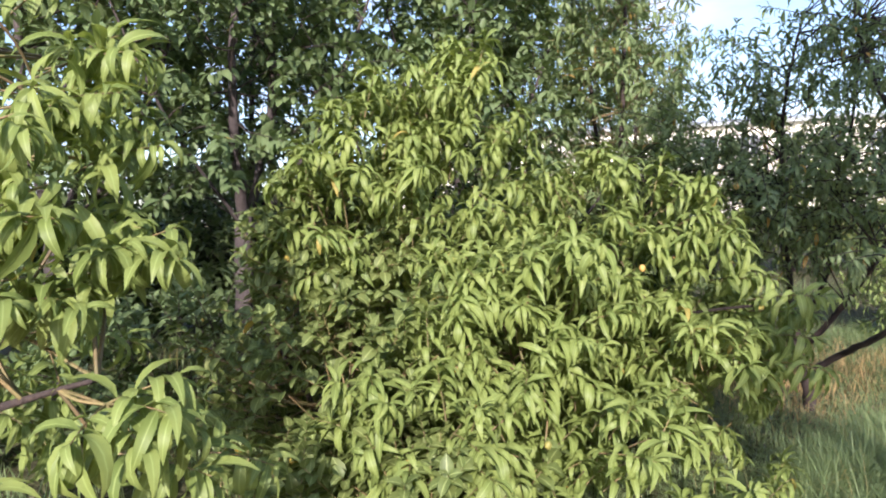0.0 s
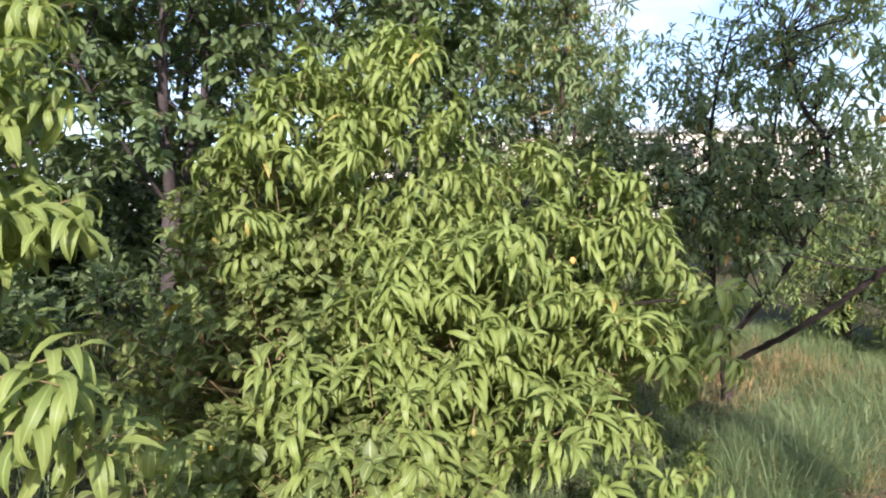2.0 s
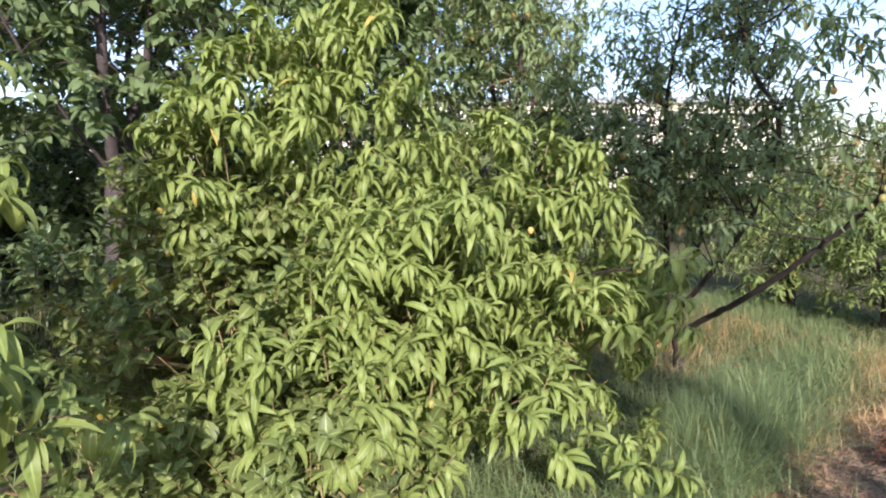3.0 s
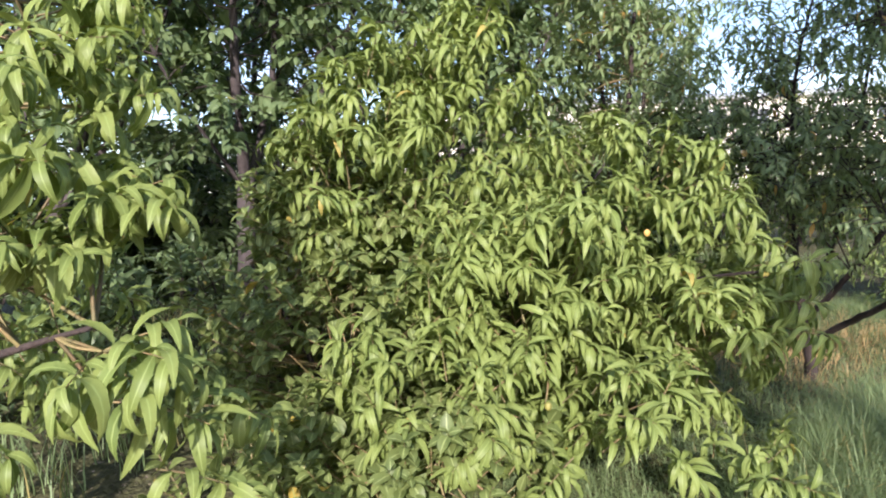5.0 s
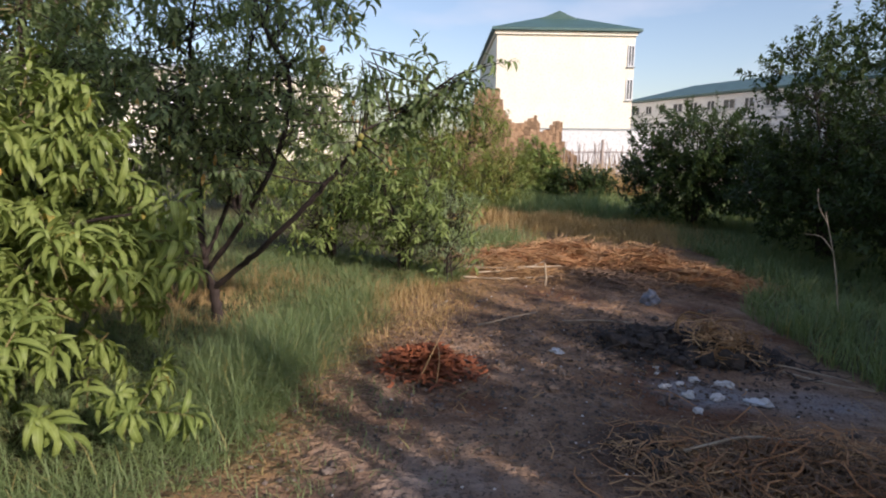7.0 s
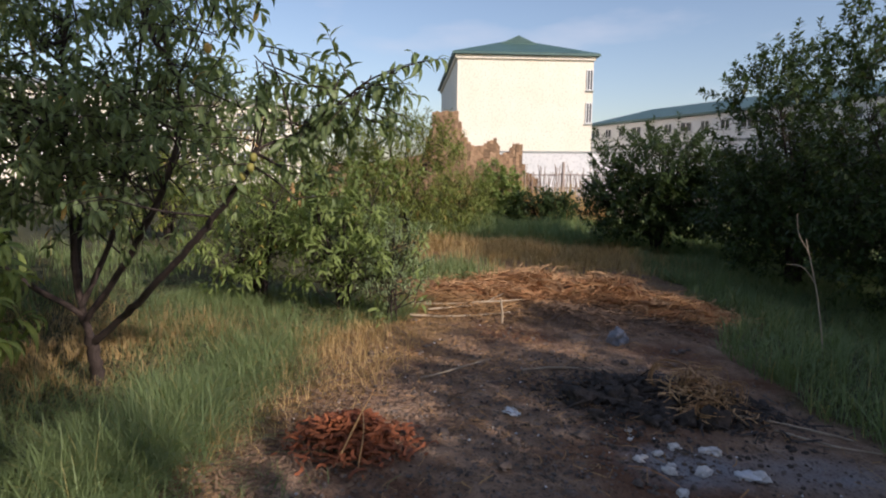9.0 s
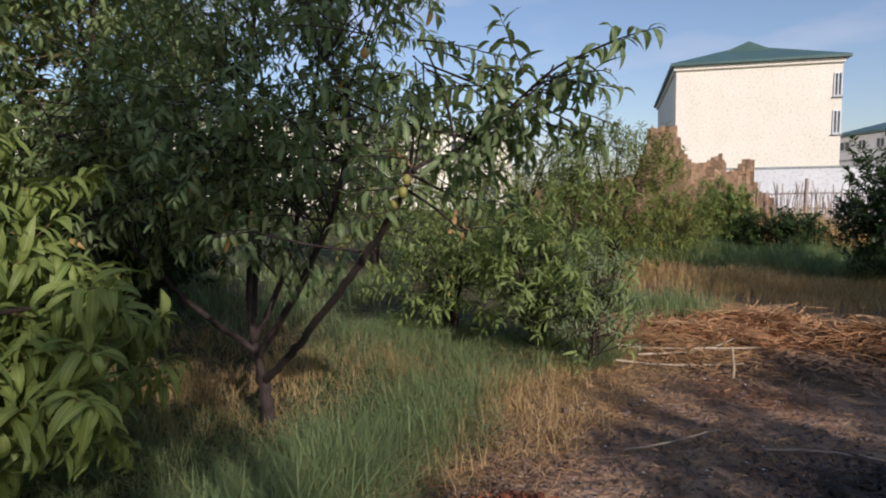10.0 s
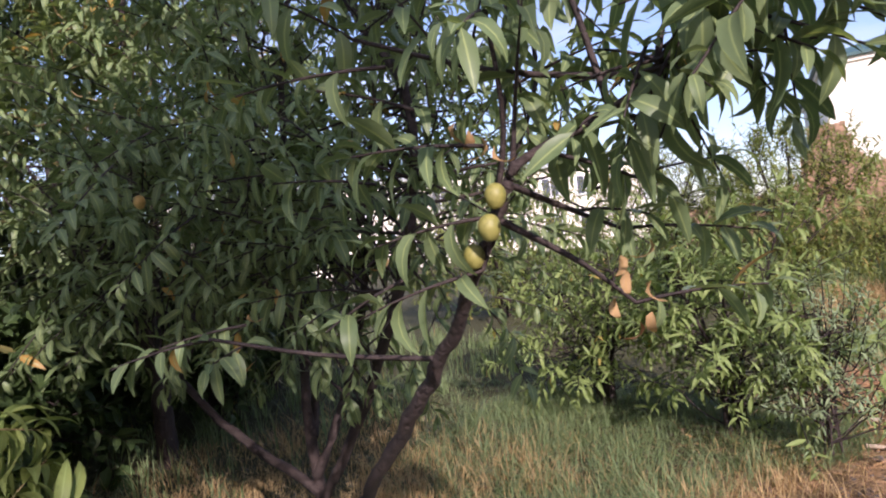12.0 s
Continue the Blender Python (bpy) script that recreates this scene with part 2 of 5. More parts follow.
def bm_mesh(name, bm, material, smooth=False):
    me = bpy.data.meshes.new(name)
    bm.to_mesh(me)
    bm.free()
    me.materials.append(material)
    if smooth:
        for f in me.polygons:
            f.use_smooth = True
    return me


def spline(points, steps):
    """A smooth run through a few points."""
    p = np.asarray(points, float)
    p = np.vstack([2 * p[0] - p[1], p, 2 * p[-1] - p[-2]])
    out = []
    for i in range(1, len(p) - 2):
        for t in np.linspace(0, 1, steps, endpoint=False):
            a, b, c, d = p[i - 1], p[i], p[i + 1], p[i + 2]
            out.append(0.5 * (2 * b + (c - a) * t + (2 * a - 5 * b + 4 * c - d) * t * t + (3 * b - a - 3 * c + d) * t ** 3))
    out.append(p[-2])
    return np.array(out)


def tube(path, r0, r1, sides, knobs=0.0):
    """Vertices and quads of a tapering round stem along a path."""
    path = np.asarray(path, float)
    k = len(path)
    tan = np.gradient(path, axis=0)
    tan /= np.linalg.norm(tan, axis=1, keepdims=True) + 1e-9
    ref = np.where(np.abs(tan[:, 2:3]) > 0.9, np.array([[1.0, 0, 0]]), np.array([[0, 0, 1.0]]))
    u = np.cross(tan, ref)
    u /= np.linalg.norm(u, axis=1, keepdims=True) + 1e-9
    v = np.cross(tan, u)
    r = np.linspace(r0, r1, k)[:, None, None]
    ang = np.linspace(0, 2 * np.pi, sides, endpoint=False)[None, :, None]
    ring = np.cos(ang) * u[:, None] + np.sin(ang) * v[:, None]
    if knobs:
        r = r * (1 + knobs * rng.normal(size=(k, sides, 1)))
    verts = (path[:, None] + r * ring).reshape(-1, 3)
    i, j = np.meshgrid(np.arange(k - 1), np.arange(sides), indexing="ij")
    j2 = (j + 1) % sides
    faces = np.stack([i * sides + j, i * sides + j2, (i + 1) * sides + j2, (i + 1) * sides + j], -1).reshape(-1, 4)
    return verts, faces


def gather(pieces):
    """Joins lists of (vertices, quads)."""
    vs, fs, base = [], [], 0
    for v, f in pieces:
        vs.append(v)
        fs.append(f + base)
        base += len(v)
    return np.concatenate(vs), np.concatenate(fs)


def leaf_shape(width, curl, fold, segs, wave=0.0, taper=0.8):
    """A unit-long leaf along x: pointed, folded along its midrib, bending down towards its tip."""
    t = np.linspace(0, 1, segs + 1)
    half = 0.5 * width * np.sin(np.pi * np.clip(t * 0.94 + 0.03, 0, 1) ** 0.85) ** taper
    half[-1], half[0] = 0.02 * width, 0.05 * width
    ang = curl * t
    x = np.concatenate([[0], np.cumsum(np.cos((ang[1:] + ang[:-1]) / 2))]) / segs
    z = -np.concatenate([[0], np.cumsum(np.sin((ang[1:] + ang[:-1]) / 2))]) / segs
    lift = half * fold
    w = wave * np.sin(t * 9)
    rows = np.stack([np.stack([x, -half, z + lift + w * half], -1), np.stack([x, 0 * x, z], -1), np.stack([x, half, z + lift - w * half], -1)], 1)
    verts = rows.reshape(-1, 3)
    f = []
    for i in range(segs):
        for j in (0, 1):
            a = i * 3 + j
            f.append((a, a + 1, a + 4, a + 3))
    rib = np.tile([0.0, 1.0, 0.0], segs + 1)
    return verts, np.array(f), rib


def leaf_frames(d, n):
    d = d / (np.linalg.norm(d, axis=1, keepdims=True) + 1e-9)
    s = np.cross(n, d)
    s /= np.linalg.norm(s, axis=1, keepdims=True) + 1e-9
    return np.stack([d, s, np.cross(d, s)], 1)


def leaf_cloud(name, shapes, base, d, n, size, material):
    """All leaves of a crown in one mesh."""
    frames = leaf_frames(d, n)
    pick = rng.integers(0, len(shapes), len(base))
    vs, fs, rs, off = [], [], [], 0
    for k, (tv, tf, tr) in enumerate(shapes):
        q = np.nonzero(pick == k)[0]
        if not len(q):
            continue
        v = base[q][:, None] + size[q][:, None, None] * np.einsum("vi,qij->qvj", tv, frames[q])
        f = tf[None] + (np.arange(len(q)) * len(tv))[:, None, None] + off
        vs.append(v.reshape(-1, 3))
        fs.append(f.reshape(-1, 4))
        rs.append(np.tile(tr, len(q)))
        off += len(q) * len(tv)
    return quad_mesh(name, np.concatenate(vs), np.concatenate(fs), material, np.concatenate(rs))


PEACH_SHAPES = [leaf_shape(0.205, c, 0.5, 6, w, 1.05) for c, w in ((1.3, 0.1), (1.8, 0.2), (2.2, 0.15), (2.6, 0.25), (3.1, 0.2))]
OLD_SHAPES = [leaf_shape(0.28, c, 0.35, 5, w, 0.95) for c, w in ((0.5, 0.05), (1.0, 0.15), (1.4, 0.2), (1.9, 0.15))]
PEACH_FAR = [leaf_shape(0.23, c, 0.3, 4) for c in (1.0, 1.7, 2.3)]
BROAD_SHAPES = [leaf_shape(0.62, c, 0.3, 4, w) for c, w in ((0.3, 0.0), (0.8, 0.1), (1.2, 0.15))]
PLUM_SHAPES = [leaf_shape(0.48, c, 0.25, 3) for c in (0.2, 0.6, 1.1)]
NARROW_SHAPES = [leaf_shape(0.2, c, 0.3, 3) for c in (0.3, 0.9, 1.5)]
SMALL_SHAPES = [leaf_shape(0.5, c, 0.2, 2) for c in (0.2, 0.8)]


def in_blobs(blobs, count, shell):
    """Points in a union of lumps, most of them near its skin, with gaps, and the way out."""
    vol = np.array([b[1][0] * b[1][1] + b[1][1] * b[1][2] + b[1][0] * b[1][2] for b in blobs])
    which = rng.choice(len(blobs), count, p=vol / vol.sum())
    c, r = np.array([b[0] for b in blobs], float)[which], np.array([b[1] for b in blobs], float)[which]
    u = rng.normal(size=(count, 3))
    u /= np.linalg.norm(u, axis=1, keepdims=True)
    k = shell + (1 - shell) * rng.random(count) ** 0.6
    k *= 0.9 + 0.22 * np.sin(5 * u[:, 0] + 3 * u[:, 1] + which) * np.sin(4 * u[:, 2] + 2 * u[:, 0])
    return c + k[:, None] * r * u, u


def crown(blobs, shoots, per, leaf, shoot_len, droop, rise, shell=0.45, extra=(), hang=0.0):
    """Leafy shoots: twig paths and the base, way, face and size of each leaf. extra: shoots given as base, way, length."""
    p, u = in_blobs(blobs, shoots, shell) if shoots else (np.zeros((0, 3)), np.zeros((0, 3)))
    way = u + np.array([0, 0, rise]) + 0.45 * rng.normal(size=u.shape)
    way /= np.linalg.norm(way, axis=1, keepdims=True) + 1e-9
    length = shoot_len * rng.uniform(0.6, 1.3, len(p))
    keep = p[:, 2] > land(p[:, 0], p[:, 1]) + 0.12
    p, way, length = p[keep], way[keep], length[keep]
    for b, w, ln in extra:
        w = np.asarray(w, float) / np.linalg.norm(w)
        p, way, length = np.vstack([p, b]), np.vstack([way, w]), np.append(length, ln)
    twigs, bases, ds, ns, sizes = [], [], [], [], []
    for b, w, ln in zip(p, way, length):
        s = np.linspace(0, 1, 6)[:, None]
        path = b + w * ln * s - UP * ln * 0.13 * droop * s ** 2
        twigs.append(path)
        m = max(4, int(per * ln / shoot_len * rng.uniform(0.8, 1.2)))
        t = np.linspace(0.05, 1.0, m)[:, None] ** 0.6
        tan = w - UP * 0.26 * droop * t
        tan = tan / np.linalg.norm(tan, axis=1, keepdims=True)
        side = np.cross(tan, [0.3, 0.2, 0.93])
        side /= np.linalg.norm(side, axis=1, keepdims=True) + 1e-9
        other = np.cross(tan, side)
        a = (np.arange(m) * 2.4 + rng.random() * 6)[:, None]
        ahead = 0.35 + 0.75 * t ** 3
        d = (np.cos(a) * side + np.sin(a) * other) * 0.9 + ahead * tan + UP * (0.08 * droop - hang * (1.1 - t)) + 0.18 * rng.normal(size=(m, 3))
        bases.append(b + w * ln * t - UP * ln * 0.13 * droop * t ** 2)
        ds.append(d)
        ns.append(UP + 0.3 * rng.normal(size=(m, 3)) + 0.25 * w)
        sizes.append(leaf * rng.uniform(0.65, 1.2, m) * (1 - 0.35 * np.clip(t[:, 0] - 0.85, 0, 1) / 0.15))
    return twigs, np.concatenate(bases), np.concatenate(ds), np.concatenate(ns), np.concatenate(sizes)


def tree(name, label, category, foot, limbs, blobs, shoots, per, leaf, shapes, material, bark=None, shoot_len=0.3, droop=1.0,
         rise=0.5, shell=0.45, twig_share=0.4, near=(), near_r=0.0, group="", extra=(), fruit=(), twig=None, twig_r=0.0035, hang=0.0):
    """A tree: trunk and limbs as runs of (points, r0, r1), twigs, a crown of leaves, and single leaves and fruit nearest the path."""
    foot = np.array([foot[0], foot[1], float(land(foot[0], foot[1]))])
    top = tagged(new(name), label, category, group)
    top.location = foot
    runs = []
    for i, (pts, r0, r1) in enumerate(limbs):
        path = spline(pts, 6)
        path = path + 0.13 * r0 * rng.normal(size=path.shape)
        runs.append((path, np.linspace(r0, r1, len(path))))
        v, f = tube(path, r0, r1, 9, 0.07)
        part("trunk" if i == 0 else "limb", quad_mesh("stem", v - foot, f, bark or M_BARK), top)
    twigs, b, d, n, s = crown(blobs, shoots, per, leaf, shoot_len, droop, rise, shell, extra, hang)
    wood = np.concatenate([r[0] for r in runs])
    pieces = []
    for path in twigs:
        pieces.append(tube(path, twig_r, twig_r * 0.4, 4))
        gap = np.min(((wood - path[0]) ** 2).sum(1)) ** 0.5
        if rng.random() < twig_share and gap < 0.5:
            far = np.sqrt(((wood - path[0]) ** 2).sum(1)) + 0.5 * np.clip(wood[:, 2] - path[0][2], 0, 9)
            k = rng.choice(np.nonzero(far <= far.min() + 0.15)[0])
            mid = 0.5 * (wood[k] + path[0]) + 0.05 * rng.normal(size=3) * np.linalg.norm(wood[k] - path[0])
            pieces.append(tube(spline([wood[k], mid, path[0]], 4), twig_r * 1.7, twig_r, 4))
    v, f = gather(pieces)
    part("brushwood", quad_mesh("brushwood", v - foot, f, twig or M_TWIG), top, kind="stuff")
    single = np.zeros(len(b), bool)
    if near_r:
        dist = np.min([np.linalg.norm(b - np.array(q), axis=1) for q in near], axis=0)
        order = np.argsort(dist)[:280]
        single[order[dist[order] < near_r]] = True
        shared = [quad_mesh("leaf", tv, tf, material, tr) for tv, tf, tr in shapes]
        frames = leaf_frames(d[single], n[single])
        for p, fr, sz in zip(b[single], frames, s[single]):
            m = Matrix(((*(fr[0]),), (*(fr[1]),), (*(fr[2]),))).transposed().to_4x4()
            ob = part("leaf", shared[int(rng.integers(len(shared)))], top)
            ob.matrix_local = Matrix.Translation(Vector(p - foot)) @ m @ Matrix.Scale(float(sz), 4)
    part("crown", leaf_cloud("crown", shapes, b[~single] - foot, d[~single], n[~single], s[~single], material), top, kind="stuff")
    for q, r, m in fruit:
        part("fruit", fruit_mesh(r, m), top).location = Vector(np.array(q) - foot)
    return top


def fruit_mesh(r, material):
    """A small peach: round, with a seam and a pointed end."""
    bm = bmesh.new()
    bmesh.ops.create_uvsphere(bm, u_segments=16, v_segments=10, radius=r)
    for v in bm.verts:
        a = math.atan2(v.co.y, v.co.x)
        k = 1 - 0.1 * math.exp(-(a * 4) ** 2)
        v.co.x, v.co.y = v.co.x * k, v.co.y * k
        if v.co.z < -0.7 * r:
            v.co.z -= 0.15 * r
        v.co.z *= 1.1
    return bm_mesh("fruit", bm, material, True)

# ---- ground ----
EDGE_Y = [0.0, 2.3, 2.9, 3.5, 4.2, 5.0, 6.7, 8.7, 10.9, 14.0]
EDGE_X = [-0.55, -0.62, -0.70, -0.58, -0.44, -0.55, -0.05, -0.3, -0.5, -0.5]
EAST_Y = [0.0, 3.0, 4.2, 4.7, 5.6, 8.0, 12.0, 14.5]
EAST_X = [3.8, 3.5, 3.16, 2.9, 2.8, 3.5, 3.4, 3.9]


def west_edge(y):
    """Where the grass under the trees ends and the trodden soil begins."""
    return np.interp(y, EDGE_Y, EDGE_X)


def east_edge(y):
    return np.interp(y, EAST_Y, EAST_X)


def bell(x, y, cx, cy, rx, ry):
    return np.exp(-((x - cx) / rx) ** 2 - ((y - cy) / ry) ** 2)


def build_ground():
    """One sheet to the horizon, fine where the path goes."""
    xs = np.concatenate([[-3000, -600, -150, -60, -30, -16, -10], np.arange(-7, 9.01, 0.1), [11, 15, 25, 60, 150, 600, 3000]])
    ys = np.concatenate([[-3000, -600, -150, -60, -25, -12, -7], np.arange(-4, 16.01, 0.1), [18, 21, 25, 30, 60, 150, 600, 3000]])
    gx, gy = np.meshgrid(xs, ys, indexing="ij")
    z = land(gx, gy)
    z += 0.05 * bell(gx, gy, 2.05, 4.6, 0.5, 0.35) + 0.03 * bell(gx, gy, 1.9, 2.9, 0.5, 0.4) + 0.04 * bell(gx, gy, 2.0, 9.0, 1.2, 0.7)
    near = (np.abs(gx) < 9) & (gy > -4) & (gy < 16)
    lumps = np.array([noise.noise((x * 5, y * 5, 0.3)) for x, y in zip(gx[near], gy[near])])
    z[near] += 0.02 * lumps
    nx, ny = len(xs), len(ys)
    i, j = np.meshgrid(np.arange(nx - 1), np.arange(ny - 1), indexing="ij")
    faces = np.stack([i * ny + j, (i + 1) * ny + j, (i + 1) * ny + j + 1, i * ny + j + 1], -1).reshape(-1, 4)
    me = quad_mesh("ground", np.stack([gx, gy, z], -1).reshape(-1, 3), faces, M_GROUND)
    x, y = gx.ravel(), gy.ravel()
    wob = 0.12 * np.sin(3.1 * y) + 0.08 * np.sin(7.3 * y + x)
    west, east = west_edge(y) - x + wob, x - east_edge(y) + wob
    humus = np.clip(np.maximum(west, east) * 3, 0, 1)
    humus = np.where(y > 15, 1, humus) * np.where((np.abs(x) < 30) & (y > -8), 1, 0.8)
    litter = np.clip(1 - np.abs(west) * 2.2, 0, 1) * 0.75 + bell(x, y, 1.6, 9.0, 2.2, 1.6) + bell(x, y, 1.9, 2.8, 0.7, 0.45)
    litter += 0.9 * bell(x, y, 1.6, 12.6, 2.4, 2.2) + 0.8 * bell(x, y, -0.2, 5.6, 0.7, 0.9) + 0.3 * bell(x, y, 0.7, 6.6, 1.0, 0.7)
    ash = bell(x, y, 1.75, 3.65, 0.35, 0.25) + 0.75 * bell(x, y, 2.55, 3.75, 0.45, 0.3) + 0.5 * bell(x, y, 0.3, 2.1, 0.5, 0.35)
    char = 0.9 * bell(x, y, 1.95, 4.75, 0.62, 0.36) + 0.75 * bell(x, y, 1.1, 2.75, 0.22, 0.4)
    for key, val in (("humus", humus), ("litter", litter), ("ash", ash), ("char", char)):
        a = me.attributes.new(key, "FLOAT", "POINT")
        a.data.foreach_set("value", np.clip(val, 0, 1).astype(np.float32))
    tagged(new("ground", me), "trodden grey-brown soil with straw litter and ash", "ground", kind="structure")


build_ground()


def blades(name, label, x, y, height, width, lean, material):
    """Grass: each blade a bending strip, all in one mesh."""
    m = len(x)
    patch = 0.5 + 0.5 * np.sin(2.3 * x + 1.1 * y) * np.sin(1.9 * y - 1.3 * x + 1.0) + 0.25 * np.sin(7.1 * x) * np.sin(6.3 * y)
    h = height * rng.uniform(0.45, 1.25, m) * (0.7 + 0.65 * patch)
    a = np.round(x * 9) * 2.1 + np.round(y * 9) * 3.7 + rng.normal(size=m) * 1.1
    out = np.stack([np.cos(a), np.sin(a), 0 * a], -1)
    side = np.stack([-np.sin(a), np.cos(a), 0 * a], -1)
    k = lean * rng.uniform(0.2, 1.4, m)
    p = np.stack([x, y, land(x, y) - 0.02], -1)
    w = width * rng.uniform(0.6, 1.4, m)
    rows = []
    for t, ww in ((0, 1.0), (0.4, 0.85), (0.75, 0.55), (1.0, 0.08)):
        c = p + UP * (h * t * (1 - 0.35 * k * t))[:, None] + out * (h * k * t * t)[:, None]
        rows += [c - side * (0.5 * w * ww)[:, None], c + side * (0.5 * w * ww)[:, None]]
    v = np.stack(rows, 1).reshape(-1, 3)
    f = np.array([[0, 1, 3, 2], [2, 3, 5, 4], [4, 5, 7, 6]])[None] + (np.arange(m) * 8)[:, None, None]
    tagged(new(name, quad_mesh(name, v, f.reshape(-1, 4), material, np.zeros(len(v)))), label, "grass", kind="stuff")


def scatter(count, x0, x1, y0, y1, keep):
    """Random places in a stretch of the plan, in tufts, where keep holds."""
    c = np.stack([rng.uniform(x0, x1, count // 14), rng.uniform(y0, y1, count // 14)], -1)
    p = np.repeat(c, 14, axis=0) + 0.05 * rng.normal(size=(count // 14 * 14, 2))
    ok = keep(p[:, 0], p[:, 1])
    return p[ok, 0], p[ok, 1]


def dry_here(x, y):
    return bell(x, y, -2.9, 4.7, 1.1, 0.9) + bell(x, y, -0.42, 5.3, 0.36, 0.9) + 0.8 * bell(x, y, -2.1, 4.3, 0.7, 0.5) + 0.8 * bell(x, y, -0.62, 3.8, 0.2, 0.5) + 0.35 * bell(x, y, -1.6, 5.4, 0.9, 0.5)


gx, gy = scatter(72000, -3.6, 0.2, 0.4, 7.2, lambda x, y: (x < west_edge(y) - 0.05 + 0.1 * np.sin(3.1 * y)) & (rng.random(len(x)) > 0.97 * dry_here(x, y) + 0.7 * (x < -2.5) * (y > 2.8)))
blades("green_grass", "tall fine green grass under the peach trees", gx, gy, 0.18, 0.004, 1.35, M_GRASS)
gx, gy = scatter(30000, -1.6, -0.55, 2.0, 5.8, lambda x, y: rng.random(len(x)) < bell(x, y, -0.98, 3.6, 0.27, 1.1))
blades("green_grass", "lush green grass clump at the edge of the soil", gx, gy, 0.25, 0.0045, 1.3, M_GRASS)
gx, gy = scatter(30000, -3.8, 0.2, 3.2, 6.8, lambda x, y: rng.random(len(x)) < dry_here(x, y))
blades("dry_grass", "dry straw-coloured grass around the forked tree", gx, gy, 0.14, 0.0045, 1.0, M_DRYGRASS)
gx, gy = scatter(34000, -1.0, 4.4, 9.8, 14.8, lambda x, y: rng.random(len(x)) < bell(x, y, 1.8, 12.8, 2.6, 1.5))
blades("dry_grass", "band of dry orange grass across the clearing", gx, gy, 0.24, 0.008, 0.6, M_DRYGRASS)
gx, gy = scatter(9000, -0.7, 1.2, 8.2, 10.6, lambda x, y: rng.random(len(x)) < bell(x, y, -0.1, 9.3, 0.6, 0.5))
blades("green_grass", "green grass tuft beside the straw heap", gx, gy, 0.3, 0.008, 0.5, M_GRASS)
gx, gy = scatter(70000, 2.6, 9.0, 2.5, 15, lambda x, y: x > east_edge(y) + 0.15 * np.sin(2.7 * y))
blades("green_grass", "rank green weeds and grass along the clearing", gx, gy, 0.28, 0.008, 0.8, M_GRASS)
gx, gy = scatter(45000, -6.0, 8.0, 14.0, 21.5, lambda x, y: rng.random(len(x)) < 0.9)
blades("green_grass", "tall green weeds before the ruined wall", gx, gy, 0.42, 0.014, 0.5, M_GRASS)
gx, gy = scatter(12000, -7.5, -3.0, -2.0, 9.0, lambda x, y: rng.random(len(x)) < 0.9)
blades("green_grass", "shaded grass among the orchard trees", gx, gy, 0.25, 0.008, 0.5, M_GRASS)

gx, gy = scatter(5000, -0.75, 0.9, 1.0, 3.2, lambda x, y: rng.random(len(x)) < 0.75 * bell(x, y, -0.55, 2.2, 0.45, 1.0))
blades("green_grass", "thin scattered grass on the trodden soil", gx, gy, 0.11, 0.004, 1.1, M_GRASS)
gx, gy = scatter(3500, -0.8, 3.2, 1.0, 5.0, lambda x, y: rng.random(len(x)) < 0.35 * bell(x, y, -0.4, 3.0, 0.5, 1.4) + 0.5 * bell(x, y, 2.9, 3.4, 0.4, 0.5))
blades("dry_grass", "thin dry tufts on the trodden soil", gx, gy, 0.09, 0.004, 1.2, M_DRYGRASS)

gx, gy = scatter(5000, -1.2, 4.6, 20.6, 22.0, lambda x, y: rng.random(len(x)) < 0.9)
blades("dry_grass", "tall withered weeds along the fence", gx, gy, 1.05, 0.018, 0.35, M_DRYGRASS)

# ---- buildings ----


def box(bm, x0, x1, y0, y1, z0, z1):
    v = [bm.verts.new((x, y, z)) for z in (z0, z1) for x, y in ((x0, y0), (x1, y0), (x1, y1), (x0, y1))]
    for f in ((0, 3, 2, 1), (4, 5, 6, 7), (0, 1, 5, 4), (1, 2, 6, 5), (2, 3, 7, 6), (3, 0, 4, 7)):
        bm.faces.new([v[i] for i in f])


def block(name, material, parent, *size):
    bm = bmesh.new()
    box(bm, *size)
    return part(name, bm_mesh(name, bm, material), parent)


def hip_roof(name, parent, x0, x1, y0, y1, z0, z1, run, over, material=None):
    """A hipped roof with an overhanging eave board."""
    bm = bmesh.new()
    x0, x1, y0, y1 = x0 - over, x1 + over, y0 - over, y1 + over
    a = [bm.verts.new(c) for c in ((x0, y0, z0), (x1, y0, z0), (x1, y1, z0), (x0, y1, z0))]
    e = [bm.verts.new((v.co.x, v.co.y, z0 - 0.22)) for v in a]
    if x1 - x0 < y1 - y0:
        r = [bm.verts.new(((x0 + x1) / 2, y0 + run, z1)), bm.verts.new(((x0 + x1) / 2, y1 - run, z1))]
        for f in ((a[0], a[1], r[0]), (a[1], a[2], r[1], r[0]), (a[2], a[3], r[1]), (a[3], a[0], r[0], r[1])):
            bm.faces.new(f)
    else:
        r = [bm.verts.new((x0 + run, (y0 + y1) / 2, z1)), bm.verts.new((x1 - run, (y0 + y1) / 2, z1))]
        for f in ((a[3], a[0], r[0]), (a[0], a[1], r[1], r[0]), (a[1], a[2], r[1]), (a[2], a[3], r[0], r[1])):
            bm.faces.new(f)
    for i in range(4):
        bm.faces.new((e[i], e[(i + 1) % 4], a[(i + 1) % 4], a[i]))
    bm.faces.new(e[::-1])
    return part(name, bm_mesh(name, bm, material or M_TEAL), parent)


